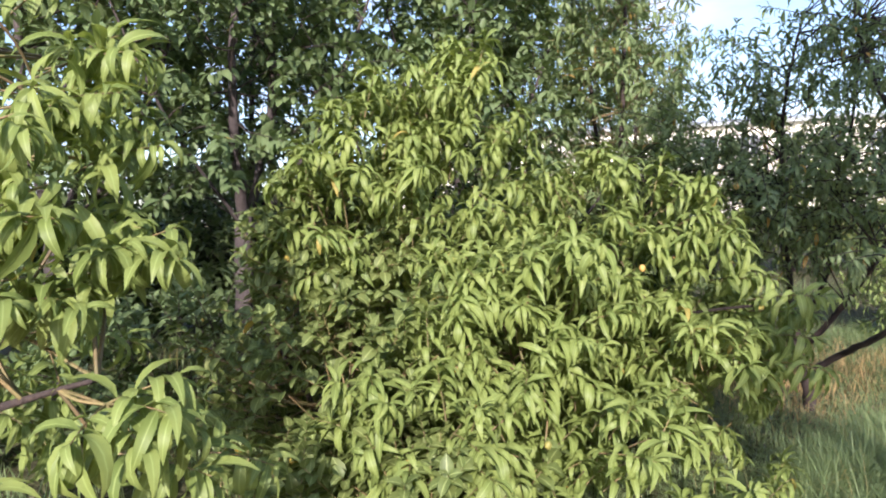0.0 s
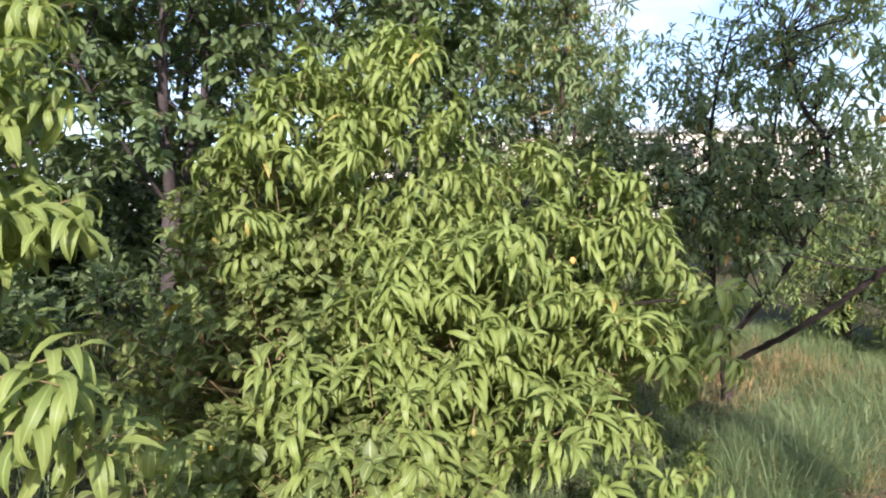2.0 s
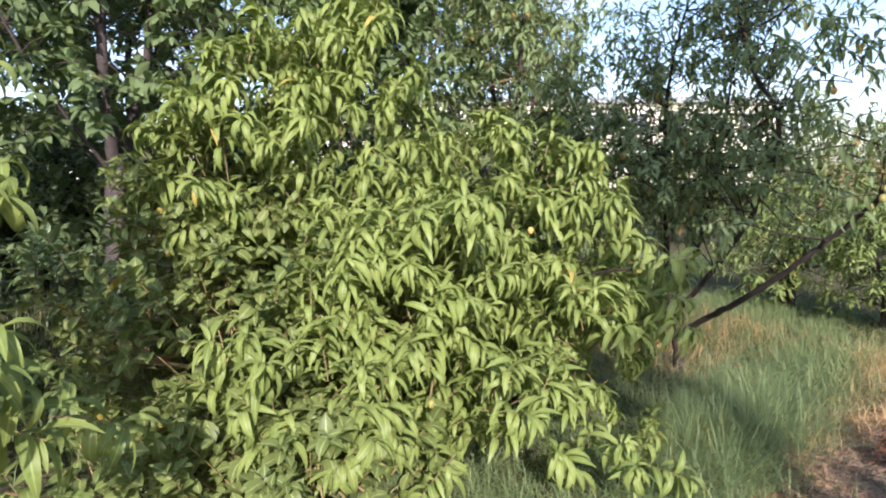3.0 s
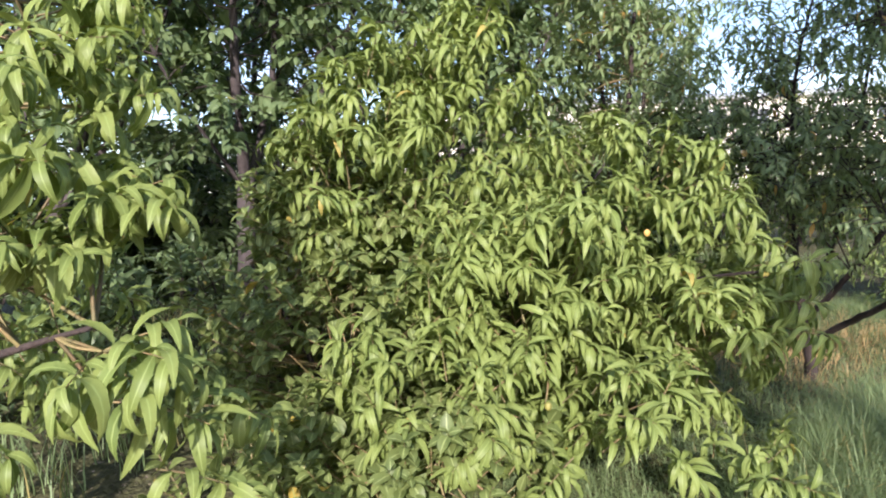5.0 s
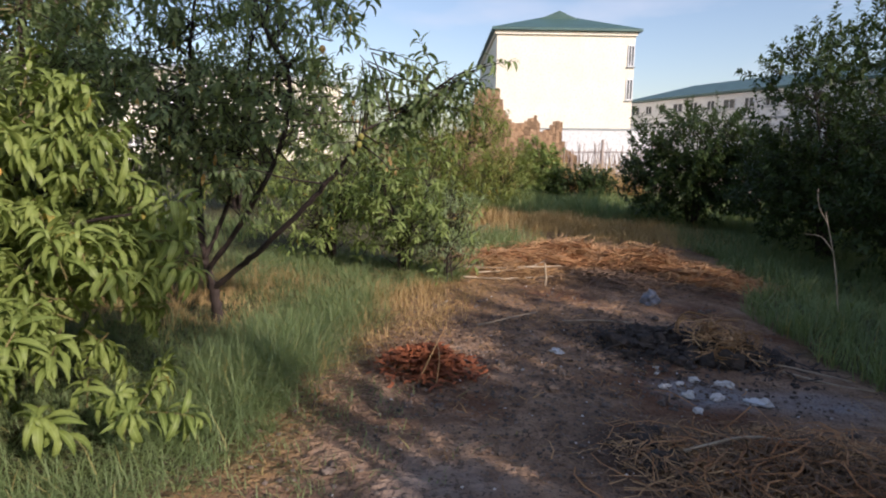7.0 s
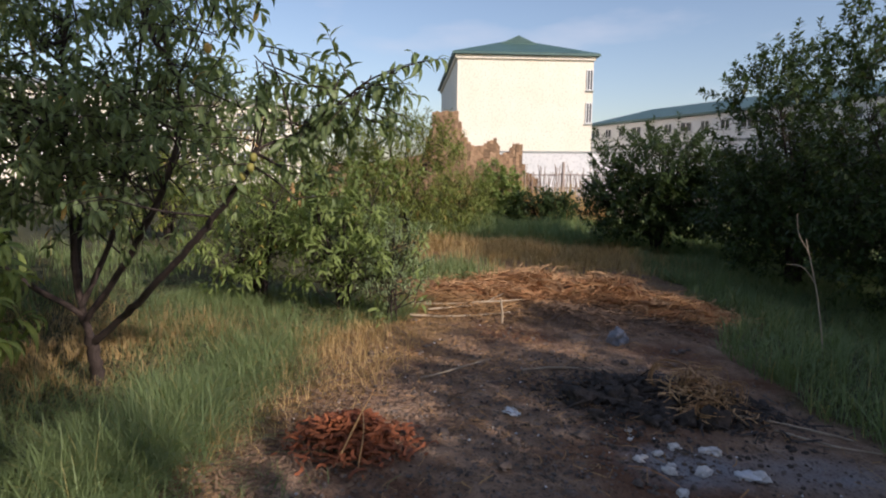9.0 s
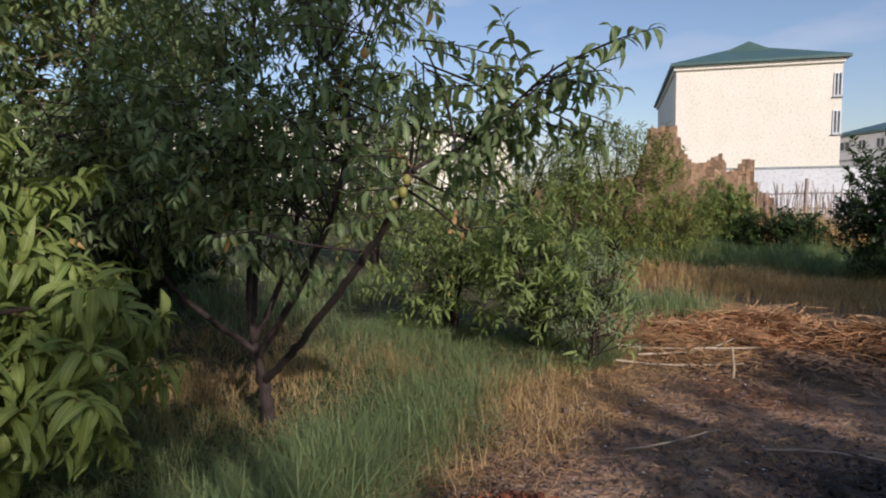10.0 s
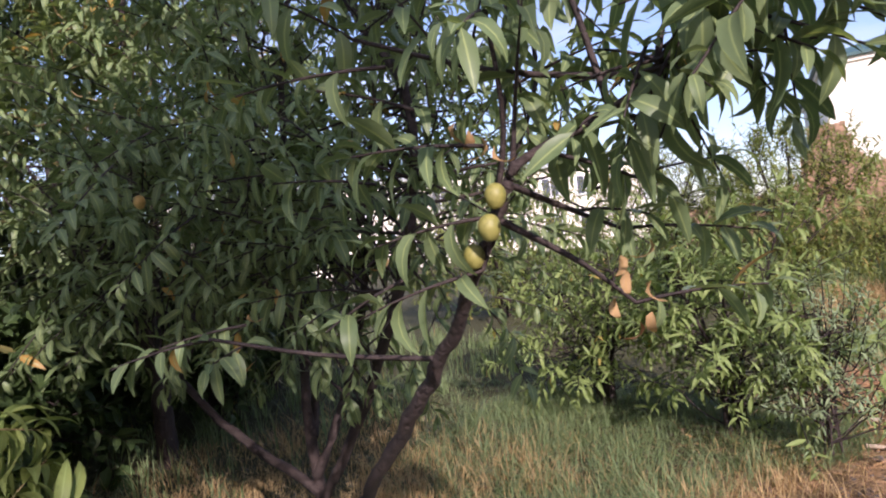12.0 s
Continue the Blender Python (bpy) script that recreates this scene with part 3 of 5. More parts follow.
def window_at(parent, x, z, w, h, y=0.0):
    """A framed window in a wall that faces -y: glass set back in a frame with a sill."""
    bm = bmesh.new()
    for s in ((-w / 2, -w / 2 + 0.09, 0, h), (w / 2 - 0.09, w / 2, 0, h), (-w / 2 + 0.09, w / 2 - 0.09, 0, 0.09), (-w / 2 + 0.09, w / 2 - 0.09, h - 0.09, h), (-0.04, 0.04, 0.09, h - 0.09)):
        box(bm, s[0], s[1], -0.06, 0.04, s[2], s[3])
    win = part("window", bm_mesh("window", bm, M_WHITEWALL), parent)
    win.location = (x, y, z)
    bm = bmesh.new()
    box(bm, -w / 2 + 0.09, w / 2 - 0.09, -0.02, 0.0, 0.09, h - 0.09)
    part("pane", bm_mesh("pane", bm, M_GLASS), win)
    bm = bmesh.new()
    box(bm, -w / 2 - 0.08, w / 2 + 0.08, -0.16, 0.0, -0.08, 0)
    part("sill", bm_mesh("sill", bm, M_TRIM), win)


def gable_block():
    """The tall white block with its blind end wall and green hipped roof."""
    b = tagged(new("apartment_building"), "tall white plastered building with a green hipped metal roof", "building")
    b.location = (-2.35, 60.0, 0)
    b.rotation_euler = (0, 0, radians(7.5))
    bm = bmesh.new()
    box(bm, 0, 12.62, 0, 26, -0.5, 12.4)
    part("wall", bm_mesh("wall", bm, M_PLASTER), b)
    hip_roof("roof", b, 0, 12.62, 0, 26, 12.66, 15.1, 6.6, 0.5)
    block("cornice", M_PLASTER, b, -0.2, 12.75, -0.2, 26.2, 12.1, 12.42)
    block("plinth", M_WHITEWALL, b, -0.12, 12.67, -0.12, 26.12, -0.5, 3.6)
    for z in (9.4, 6.4):
        window_at(b, 12.3, z, 0.6, 1.9, -0.02)
    dormer = bmesh.new()
    v = [dormer.verts.new(c) for c in ((4.0, 3.6, 14.05), (8.4, 3.6, 14.05), (6.2, 3.5, 14.95), (4.0, 9, 14.8), (8.4, 9, 14.8), (6.2, 9, 15.3))]
    for f in ((0, 1, 2), (0, 2, 5, 3), (1, 4, 5, 2)):
        dormer.faces.new([v[i] for i in f])
    part("dormer", bm_mesh("dormer", dormer, M_TEAL), b)


def long_block():
    """The long white block behind, three storeys of windows, green roof."""
    b = tagged(new("school_building"), "long white building with rows of windows and a green roof", "building")
    b.location = (13.3, 85.3, 0)
    b.rotation_euler = (0, 0, math.atan2(-17.5, 8.9))
    bm = bmesh.new()
    box(bm, 0, 46, 0, 12, -0.5, 7.75)
    part("wall", bm_mesh("wall", bm, M_WHITEWALL), b)
    hip_roof("roof", b, 0, 46, 0, 12, 8.0, 9.9, 5.5, 0.5)
    block("band", M_TRIM, b, -0.06, 46.06, -0.06, 0.0, 5.0, 5.25)
    for row in (6.2, 3.2):
        for k in range(17):
            window_at(b, 1.8 + 2.6 * k, row, 1.2 if k % 3 else 1.7, 1.05, -0.01)


def west_block():
    """A pale house glimpsed through the orchard."""
    b = tagged(new("house"), "pale plastered house glimpsed behind the orchard trees", "building")
    b.location = (-30, 44, 0)
    b.rotation_euler = (0, 0, radians(48))
    bm = bmesh.new()
    box(bm, -20, 20, 0, 12, -0.5, 7.4)
    part("wall", bm_mesh("wall", bm, M_PLASTER), b)
    hip_roof("roof", b, -20, 20, 0, 12, 7.6, 8.6, 6, 0.5, M_TRIM)
    for z in (1.6, 4.9):
        for k in range(12):
            window_at(b, -17.6 + 3.2 * k, z, 1.6, 1.7, -0.01)


gable_block()
long_block()
west_block()

wall = tagged(new("boundary_wall"), "low whitewashed wall before the tall building", "wall")
wall.location = (1.0, 40, 0)
block("wall", M_WHITEWALL, wall, 0, 7.5, 0, 0.3, -0.3, 2.95)
block("coping", M_TRIM, wall, -0.04, 7.54, -0.04, 0.34, 2.95, 3.05)

def street_lamp():
    """A tall grey lamp post with a curved arm and a flat head."""
    lamp = tagged(new("street_lamp"), "tall thin grey street lamp post beyond the trees", "street lamp")
    lamp.location = (17.0, 20.8, -0.1)
    v, f = tube([(0, 0, 0), (0, 0, 4.5), (0, 0, 9.0)], 0.09, 0.055, 10)
    part("pole", quad_mesh("pole", v, f, M_TRIM), lamp)
    v, f = tube(spline([(0, 0, 8.95), (0.15, 0, 9.4), (0.7, 0, 9.6), (1.3, 0, 9.62)], 5), 0.045, 0.035, 8)
    part("arm", quad_mesh("arm", v, f, M_TRIM), lamp)
    block("lamp_head", M_TRIM, lamp, 1.25, 1.85, -0.13, 0.13, 9.56, 9.68)


street_lamp()

RUIN_X = [-5.0, -3.0, -1.45, -1.30, -0.45, -0.30, 0.1, 0.45, 0.85, 1.05, 1.3, 1.45, 1.72, 1.85, 2.3]
RUIN_Z = [1.9, 2.0, 2.3, 3.72, 3.72, 3.0, 2.55, 2.62, 2.86, 2.3, 2.35, 2.66, 2.62, 1.75, 1.5]


def ruined_wall():
    """A broken earthen wall: coursed blocks with a ragged top."""
    pieces = bmesh.new()
    for x in np.arange(-5.0, 2.3, 0.11):
        ztop = float(np.interp(x, RUIN_X, RUIN_Z)) + rng.uniform(-0.03, 0.03)
        z = -0.2
        while z < ztop:
            h = min(rng.uniform(0.1, 0.3), ztop - z)
            o = 0.05 * noise.noise((x * 1.5, z * 2, 0)) + rng.uniform(-0.012, 0.012)
            box(pieces, x, x + 0.11, o, 0.5 + o, z, z + h)
            z += h + 0.001
    w = tagged(new("ruined_wall"), "ragged ruined wall of brown earthen bricks", "wall")
    w.location = (0, 22.3, 0)
    part("masonry", bm_mesh("masonry", pieces, M_ADOBE), w, kind="stuff")
    core = bmesh.new()
    xs = np.linspace(-5, 2.25, 30)
    for a, b in zip(xs[:-1], xs[1:]):
        box(core, a, b, 0.06, 0.44, -0.2, float(np.interp((a + b) / 2, RUIN_X, RUIN_Z)) - 0.12)
    part("core", bm_mesh("core", core, M_ADOBE), w)


ruined_wall()


def rubble_wall():
    w = tagged(new("rubble_wall"), "low wall of grey rubble stones under the fence", "wall")
    w.location = (2.4, 22.2, 0)
    shapes = []
    for k in range(5):
        bm = bmesh.new()
        bmesh.ops.create_icosphere(bm, subdivisions=1, radius=0.5)
        for v in bm.verts:
            v.co = Vector((v.co.x, v.co.y * 0.8, v.co.z * 0.75)) * random.uniform(0.85, 1.12)
        shapes.append(bm_mesh("stone", bm, M_STONE))
    for row in range(4):
        x = 0.12 * (row % 2)
        while x < 9.0:
            s = random.uniform(0.26, 0.42)
            ob = part("stone", random.choice(shapes), w)
            ob.location, ob.scale = (x, random.uniform(-0.05, 0.05), 0.05 + 0.25 * row), (s, s * 0.9, 0.34)
            ob.rotation_euler = (0, 0, random.uniform(0, 6))
            x += s * 0.86
    block("core", M_STONE, w, -0.1, 9.0, 0.05, 0.35, -0.3, 0.9)


rubble_wall()


def picket_fence():
    fence = tagged(new("picket_fence"), "crooked grey fence of thin uneven pickets", "fence")
    fence.location = (1.85, 22.32, 0.85)
    shapes = []
    for k in range(4):
        v, f = tube(spline([(0, 0, 0), (0.03 * k - 0.04, 0.01, 0.5), (0.05 - 0.035 * k, 0, 1.05)], 3), 0.02, 0.012, 5, 0.15)
        shapes.append(quad_mesh("picket", v, f, M_PICKET))
    x = 0.0
    while x < 3.4:
        ob = part("picket", random.choice(shapes), fence)
        ob.location, ob.scale = (x, random.uniform(-0.02, 0.02), 0), (1, 1, random.uniform(0.6, 1.08))
        ob.rotation_euler = (0, random.uniform(-0.1, 0.1), random.uniform(0, 6))
        x += random.uniform(0.03, 0.06)
    for x in (1.35, 3.0):
        v, f = tube([(x, 0, -0.9), (x, 0, 0.3), (x + 0.01, 0, 1.2)], 0.06, 0.05, 8, 0.04)
        part("post", quad_mesh("post", v, f, M_PICKET), fence)
    for z in (0.3, 0.75):
        v, f = tube([(0, 0.04, z), (1.7, 0.045, z + 0.03), (3.4, 0.04, z)], 0.02, 0.02, 5)
        part("rail", quad_mesh("rail", v, f, M_PICKET), fence)


picket_fence()

# ---- trees and shrubs ----
PATH_STRETCH = [(0.24, -0.6, 1.75), (0.6, 0.2, 1.6), (0.5, 1.6, 1.6), (0.13, 2.3, 1.6)]

# the bushy young peach tree that fills the opening view
tree("peach_tree", "bushy young peach tree with drooping bright green leaves", "tree", (-2.9, 1.9),
     [([(-2.9, 1.9, 0.2), (-2.85, 1.9, 0.5), (-2.8, 1.9, 0.75)], 0.055, 0.045),
      ([(-2.8, 1.9, 0.7), (-2.4, 1.7, 1.0), (-1.7, 1.4, 0.95)], 0.03, 0.008),
      ([(-2.8, 1.9, 0.7), (-2.2, 2.2, 1.1), (-1.25, 2.42, 1.3)], 0.03, 0.007),
      ([(-2.8, 1.9, 0.7), (-2.9, 1.8, 1.6), (-3.05, 1.7, 2.7)], 0.03, 0.008),
      ([(-2.8, 1.9, 0.7), (-2.9, 1.5, 1.4), (-3.1, 1.25, 2.5)], 0.025, 0.006),
      ([(-2.8, 1.9, 0.7), (-2.7, 2.5, 1.4), (-2.5, 3.0, 2.0)], 0.025, 0.006)],
     [((-2.4, 1.9, 1.15), (0.75, 0.95, 0.62)), ((-1.95, 1.5, 1.28), (0.36, 0.55, 0.32)), ((-1.55, 1.3, 0.8), (0.32, 0.45, 0.22)), ((-1.95, 0.85, 0.95), (0.35, 0.35, 0.28)),
      ((-2.05, 2.35, 1.74), (0.46, 0.36, 0.25)), ((-1.65, 2.42, 1.42), (0.27, 0.3, 0.36)), ((-1.6, 2.75, 1.0), (0.25, 0.3, 0.3)), ((-1.35, 2.1, 0.95), (0.2, 0.3, 0.25)),
      ((-2.6, 1.65, 2.2), (0.34, 0.33, 0.6)), ((-2.7, 1.1, 1.9), (0.34, 0.36, 0.46)), ((-1.15, 2.0, 0.42), (0.2, 0.22, 0.1)), ((-2.6, 2.0, 0.6), (0.8, 0.7, 0.4))],
     860, 22, 0.15, PEACH_SHAPES, M_PEACH, shoot_len=0.24, droop=1.15, rise=0.6, near=[(-1.2, 1.2, 1.2), (-1.1, 2.2, 1.2)], near_r=1.0, hang=0.12, twig_share=0.1,
     extra=[((-2.45, 1.5, 2.0), (0.1, 0.05, 1.0), 0.85), ((-2.55, 0.92, 1.75), (0.0, -0.1, 1.0), 0.75), ((-2.4, 1.2, 1.65), (0.05, 0.0, 1.0), 0.75), ((-2.75, 0.85, 1.7), (0.0, -0.1, 1.0), 0.62),
            ((-2.6, 1.7, 2.2), (0.2, 0.1, 1.0), 0.6), ((-2.5, 2.1, 1.85), (0.1, 0.05, 1.0), 0.42), ((-2.1, 2.3, 1.85), (0.1, 0.05, 1.0), 0.36), ((-1.85, 2.45, 1.8), (0.2, 0.1, 1.0), 0.34),
            ((-1.55, 2.35, 1.65), (0.3, 0.1, 1.0), 0.34), ((-1.3, 2.42, 1.32), (0.9, 0.0, 0.25), 0.36), ((-1.3, 2.38, 1.15), (0.9, 0.0, 0.2), 0.34), ((-1.2, 2.35, 1.05), (0.8, -0.1, 0.1), 0.3),
            ((-1.35, 2.5, 1.25), (0.8, 0.2, 0.1), 0.3), ((-1.45, 1.35, 1.55), (0.5, -0.2, 0.5), 0.25), ((-1.35, 1.3, 0.85), (0.8, 0.1, 0.2), 0.25)],
     fruit=[((-1.65, 2.06, 1.5), 0.016, M_REDFRUIT), ((-1.46, 1.13, 0.9), 0.015, M_PEACHFRUIT), ((-1.74, 1.09, 0.86), 0.02, M_PEACHFRUIT), ((-2.7, 0.68, 1.45), 0.02, M_PEACHFRUIT)])

# broad-leaved apricot shoots at its foot
tree("apricot_bush", "low apricot bush with broad matt green leaves", "bush", (-2.7, 0.9),
     [([(-2.7, 0.9, 0.2), (-2.6, 0.9, 0.5), (-2.5, 0.8, 0.9)], 0.03, 0.012), ([(-2.65, 0.9, 0.4), (-2.9, 0.8, 0.9), (-3.1, 0.6, 1.4)], 0.02, 0.006),
      ([(-2.65, 0.9, 0.4), (-2.2, 0.9, 0.7), (-1.7, 0.75, 0.7)], 0.02, 0.006)],
     [((-2.65, 0.85, 0.95), (0.75, 0.6, 0.6)), ((-1.85, 0.75, 0.5), (0.6, 0.5, 0.3)), ((-2.9, 1.0, 1.5), (0.35, 0.35, 0.5)), ((-2.2, 0.25, 0.45), (0.55, 0.4, 0.28))],
     560, 13, 0.086, BROAD_SHAPES, M_APRICOT, shoot_len=0.3, droop=0.5, rise=0.7, near=[(-1.6, 0.6, 1.0)], near_r=0.7)

# the peach tree whose boughs hang beside the viewer
BOUGHS = [((-1.72, -0.4, 1.72), (0.9, 0.35, 0.22), 0.46), ((-1.85, -0.5, 2.15), (0.85, 0.4, 0.15), 0.46), ((-1.9, -0.35, 2.0), (0.9, 0.3, 0.22), 0.45),
          ((-1.65, -0.65, 1.85), (0.8, 0.35, 0.15), 0.42), ((-1.72, -0.66, 2.05), (0.8, 0.3, 0.12), 0.42), ((-1.7, -0.6, 1.65), (0.8, 0.35, 0.15), 0.4),
          ((-1.62, -0.75, 1.7), (0.8, 0.4, 0.12), 0.4), ((-1.9, -0.45, 1.85), (0.9, 0.4, 0.1), 0.45), ((-2.0, -0.4, 2.3), (0.9, 0.3, 0.1), 0.5)]
SPURS = [(np.array(b) + 0.35 * ln * np.array(w), np.array(w) + rng.normal(size=3) * 0.45, 0.22) for b, w, ln in BOUGHS for _ in range(3)]
tree("peach_tree", "peach tree with long drooping leaves on near boughs", "tree", (-2.4, -1.2),
     [([(-2.4, -1.2, 0.2), (-2.4, -1.15, 0.6), (-2.3, -1.1, 0.9)], 0.06, 0.05),
      ([(-2.3, -1.1, 0.85), (-1.9, -0.8, 1.3), (-1.35, -0.42, 1.5)], 0.025, 0.006),
      ([(-2.3, -1.1, 0.85), (-2.0, -0.9, 1.8), (-1.5, -0.5, 2.5)], 0.03, 0.006),
      ([(-2.3, -1.1, 0.85), (-2.4, -0.6, 1.7), (-2.6, -0.2, 2.5)], 0.03, 0.006)],
     [((-1.95, -0.55, 2.3), (0.25, 0.2, 0.2)), ((-1.75, -0.7, 1.7), (0.2, 0.16, 0.25)), ((-2.5, -0.7, 1.6), (0.35, 0.35, 0.6))],
     80, 18, 0.15, PEACH_SHAPES, M_PEACH, shoot_len=0.3, droop=1.1, rise=0.35, near=[(-1.2, -0.4, 1.6), (-1.5, -0.6, 2.0)], near_r=0.9, hang=0.12,
     extra=[((-1.27, -0.42, 1.46), w, ln) for w, ln in (((0.7, 0.2, 0.15), 0.27), ((0.6, -0.3, 0.05), 0.22), ((0.5, 0.5, -0.1), 0.2), ((0.8, 0.1, -0.1), 0.22), ((0.5, 0.4, 0.3), 0.2))]
     + BOUGHS + SPURS + [((-1.55, -0.7, 1.28), (0.8, 0.3, 0.1), 0.28), ((-1.5, -0.75, 1.1), (0.8, 0.3, 0.1), 0.25),
        ((-1.45, -0.4, 1.3), (0.8, 0.4, 0.1), 0.34), ((-1.45, -0.3, 1.1), (0.8, 0.4, 0.1), 0.34), ((-1.5, -0.2, 0.9), (0.8, 0.3, 0.15), 0.34), ((-1.6, -0.35, 0.75), (0.8, 0.3, 0.2), 0.34), ((-1.7, -0.1, 1.15), (0.8, 0.3, 0.15), 0.3)])

# the dark plum trees behind
for k, (fx, fy, h) in enumerate(((-4.27, 1.0, 4.4), (-4.4, 3.1, 4.4), (-5.0, -0.1, 4.6), (-6.2, 4.9, 4.8), (-6.5, 2.0, 4.8))):
    z = float(land(fx, fy))
    tree("plum_tree", "plum tree with dark glossy leaves and a grey trunk", "tree", (fx, fy),
         [([(fx, fy, z - 0.05), (fx + 0.03, fy, 1.2), (fx, fy + 0.05, 1.9)], 0.075, 0.055),
          ([(fx, fy + 0.05, 1.85), (fx + 0.35, fy - 0.1, 2.7), (fx + 0.6, fy, h)], 0.045, 0.012),
          ([(fx, fy + 0.05, 1.8), (fx - 0.3, fy + 0.4, 2.6), (fx - 0.4, fy + 0.7, h)], 0.04, 0.012),
          ([(fx, fy + 0.05, 1.7), (fx + 0.3, fy + 0.5, 2.4), (fx + 0.5, fy + 0.9, 3.4)], 0.03, 0.01),
          ([(fx, fy, 1.85), (fx + 0.25, fy - 0.5, 2.5), (fx + 0.4, fy - 0.9, 3.4)], 0.014, 0.006)],
         [((fx - 0.05, fy, 3.05), (1.15, 1.2, 1.35)), ((fx + 0.2, fy + 0.2, 4.2), (0.9, 0.9, 0.9)), ((fx + 0.3, fy - 0.5, 0.95 if k in (0, 2) else 1.5), (0.8, 0.9, 0.4))],
         640, 17, 0.112, PLUM_SHAPES, M_PLUM, M_PALEBARK, shoot_len=0.36, droop=0.5, rise=0.6, shell=0.2, group="plum trees", twig=M_BARK)

# tall peach trees behind, their tops against the sky
for fx, fy, h in ((-3.8, 4.6, 4.6), (-5.0, 6.5, 4.6)):
    z = float(land(fx, fy))
    tree("peach_tree", "tall peach tree with drooping grey-green leaves", "tree", (fx, fy),
         [([(fx, fy, z - 0.05), (fx + 0.03, fy, 0.7), (fx, fy, 1.2)], 0.07, 0.055),
          ([(fx, fy, 1.15), (fx + 0.35, fy - 0.2, 2.4), (fx + 0.4, fy - 0.1, h - 0.3)], 0.04, 0.01),
          ([(fx, fy, 1.1), (fx - 0.3, fy + 0.3, 2.2), (fx - 0.5, fy + 0.3, h - 0.4)], 0.04, 0.01)],
         [((fx, fy, 2.5), (0.95, 0.95, 1.1)), ((fx + 0.3, fy - 0.15, 3.7), (0.62, 0.6, 0.95)), ((fx - 0.5, fy + 0.3, 3.7), (0.5, 0.5, 0.8))],
         500, 15, 0.14, PEACH_FAR, M_DARKPEACH, shoot_len=0.3, droop=1.0, rise=0.5, shell=0.35, group="tall peach trees")

# the forked peach tree
ARM = spline([(-0.17, 3.22, 1.8), (-0.05, 3.19, 1.88), (0.05, 3.16, 1.93), (0.22, 3.06, 2.02)], 8)
ARM_SHOOTS = [(ARM[int(rng.integers(len(ARM)))] + 0.02 * rng.normal(size=3), (rng.normal() + 0.3, 0.6 * rng.normal(), -0.15 + 0.4 * rng.normal()), rng.uniform(0.14, 0.22)) for _ in range(26)]
ARM_SHOOTS += [((-0.43, 3.14, 1.83), (-0.3, -0.4, 0.2), 0.2), ((-0.4, 3.2, 1.9), (0.3, -0.3, 0.3), 0.2), ((-0.36, 3.25, 1.87), (0.5, 0.1, 0.2), 0.2), ((-0.5, 3.1, 1.58), (-0.1, -0.4, -0.1), 0.16),
               ((-0.25, 3.42, 1.62), (0.6, 0.1, 0.0), 0.22), ((-0.36, 3.38, 1.74), (0.6, 0.1, 0.1), 0.22), ((-0.3, 3.36, 1.66), (0.3, -0.2, 0.0), 0.18), ((-0.95, 3.05, 1.5), (-0.2, -0.5, 0.0), 0.18),
               ((-0.66, 3.25, 1.76), (-0.3, -0.3, 0.1), 0.2), ((-0.55, 3.1, 1.98), (0.0, -0.4, 0.1), 0.2)]
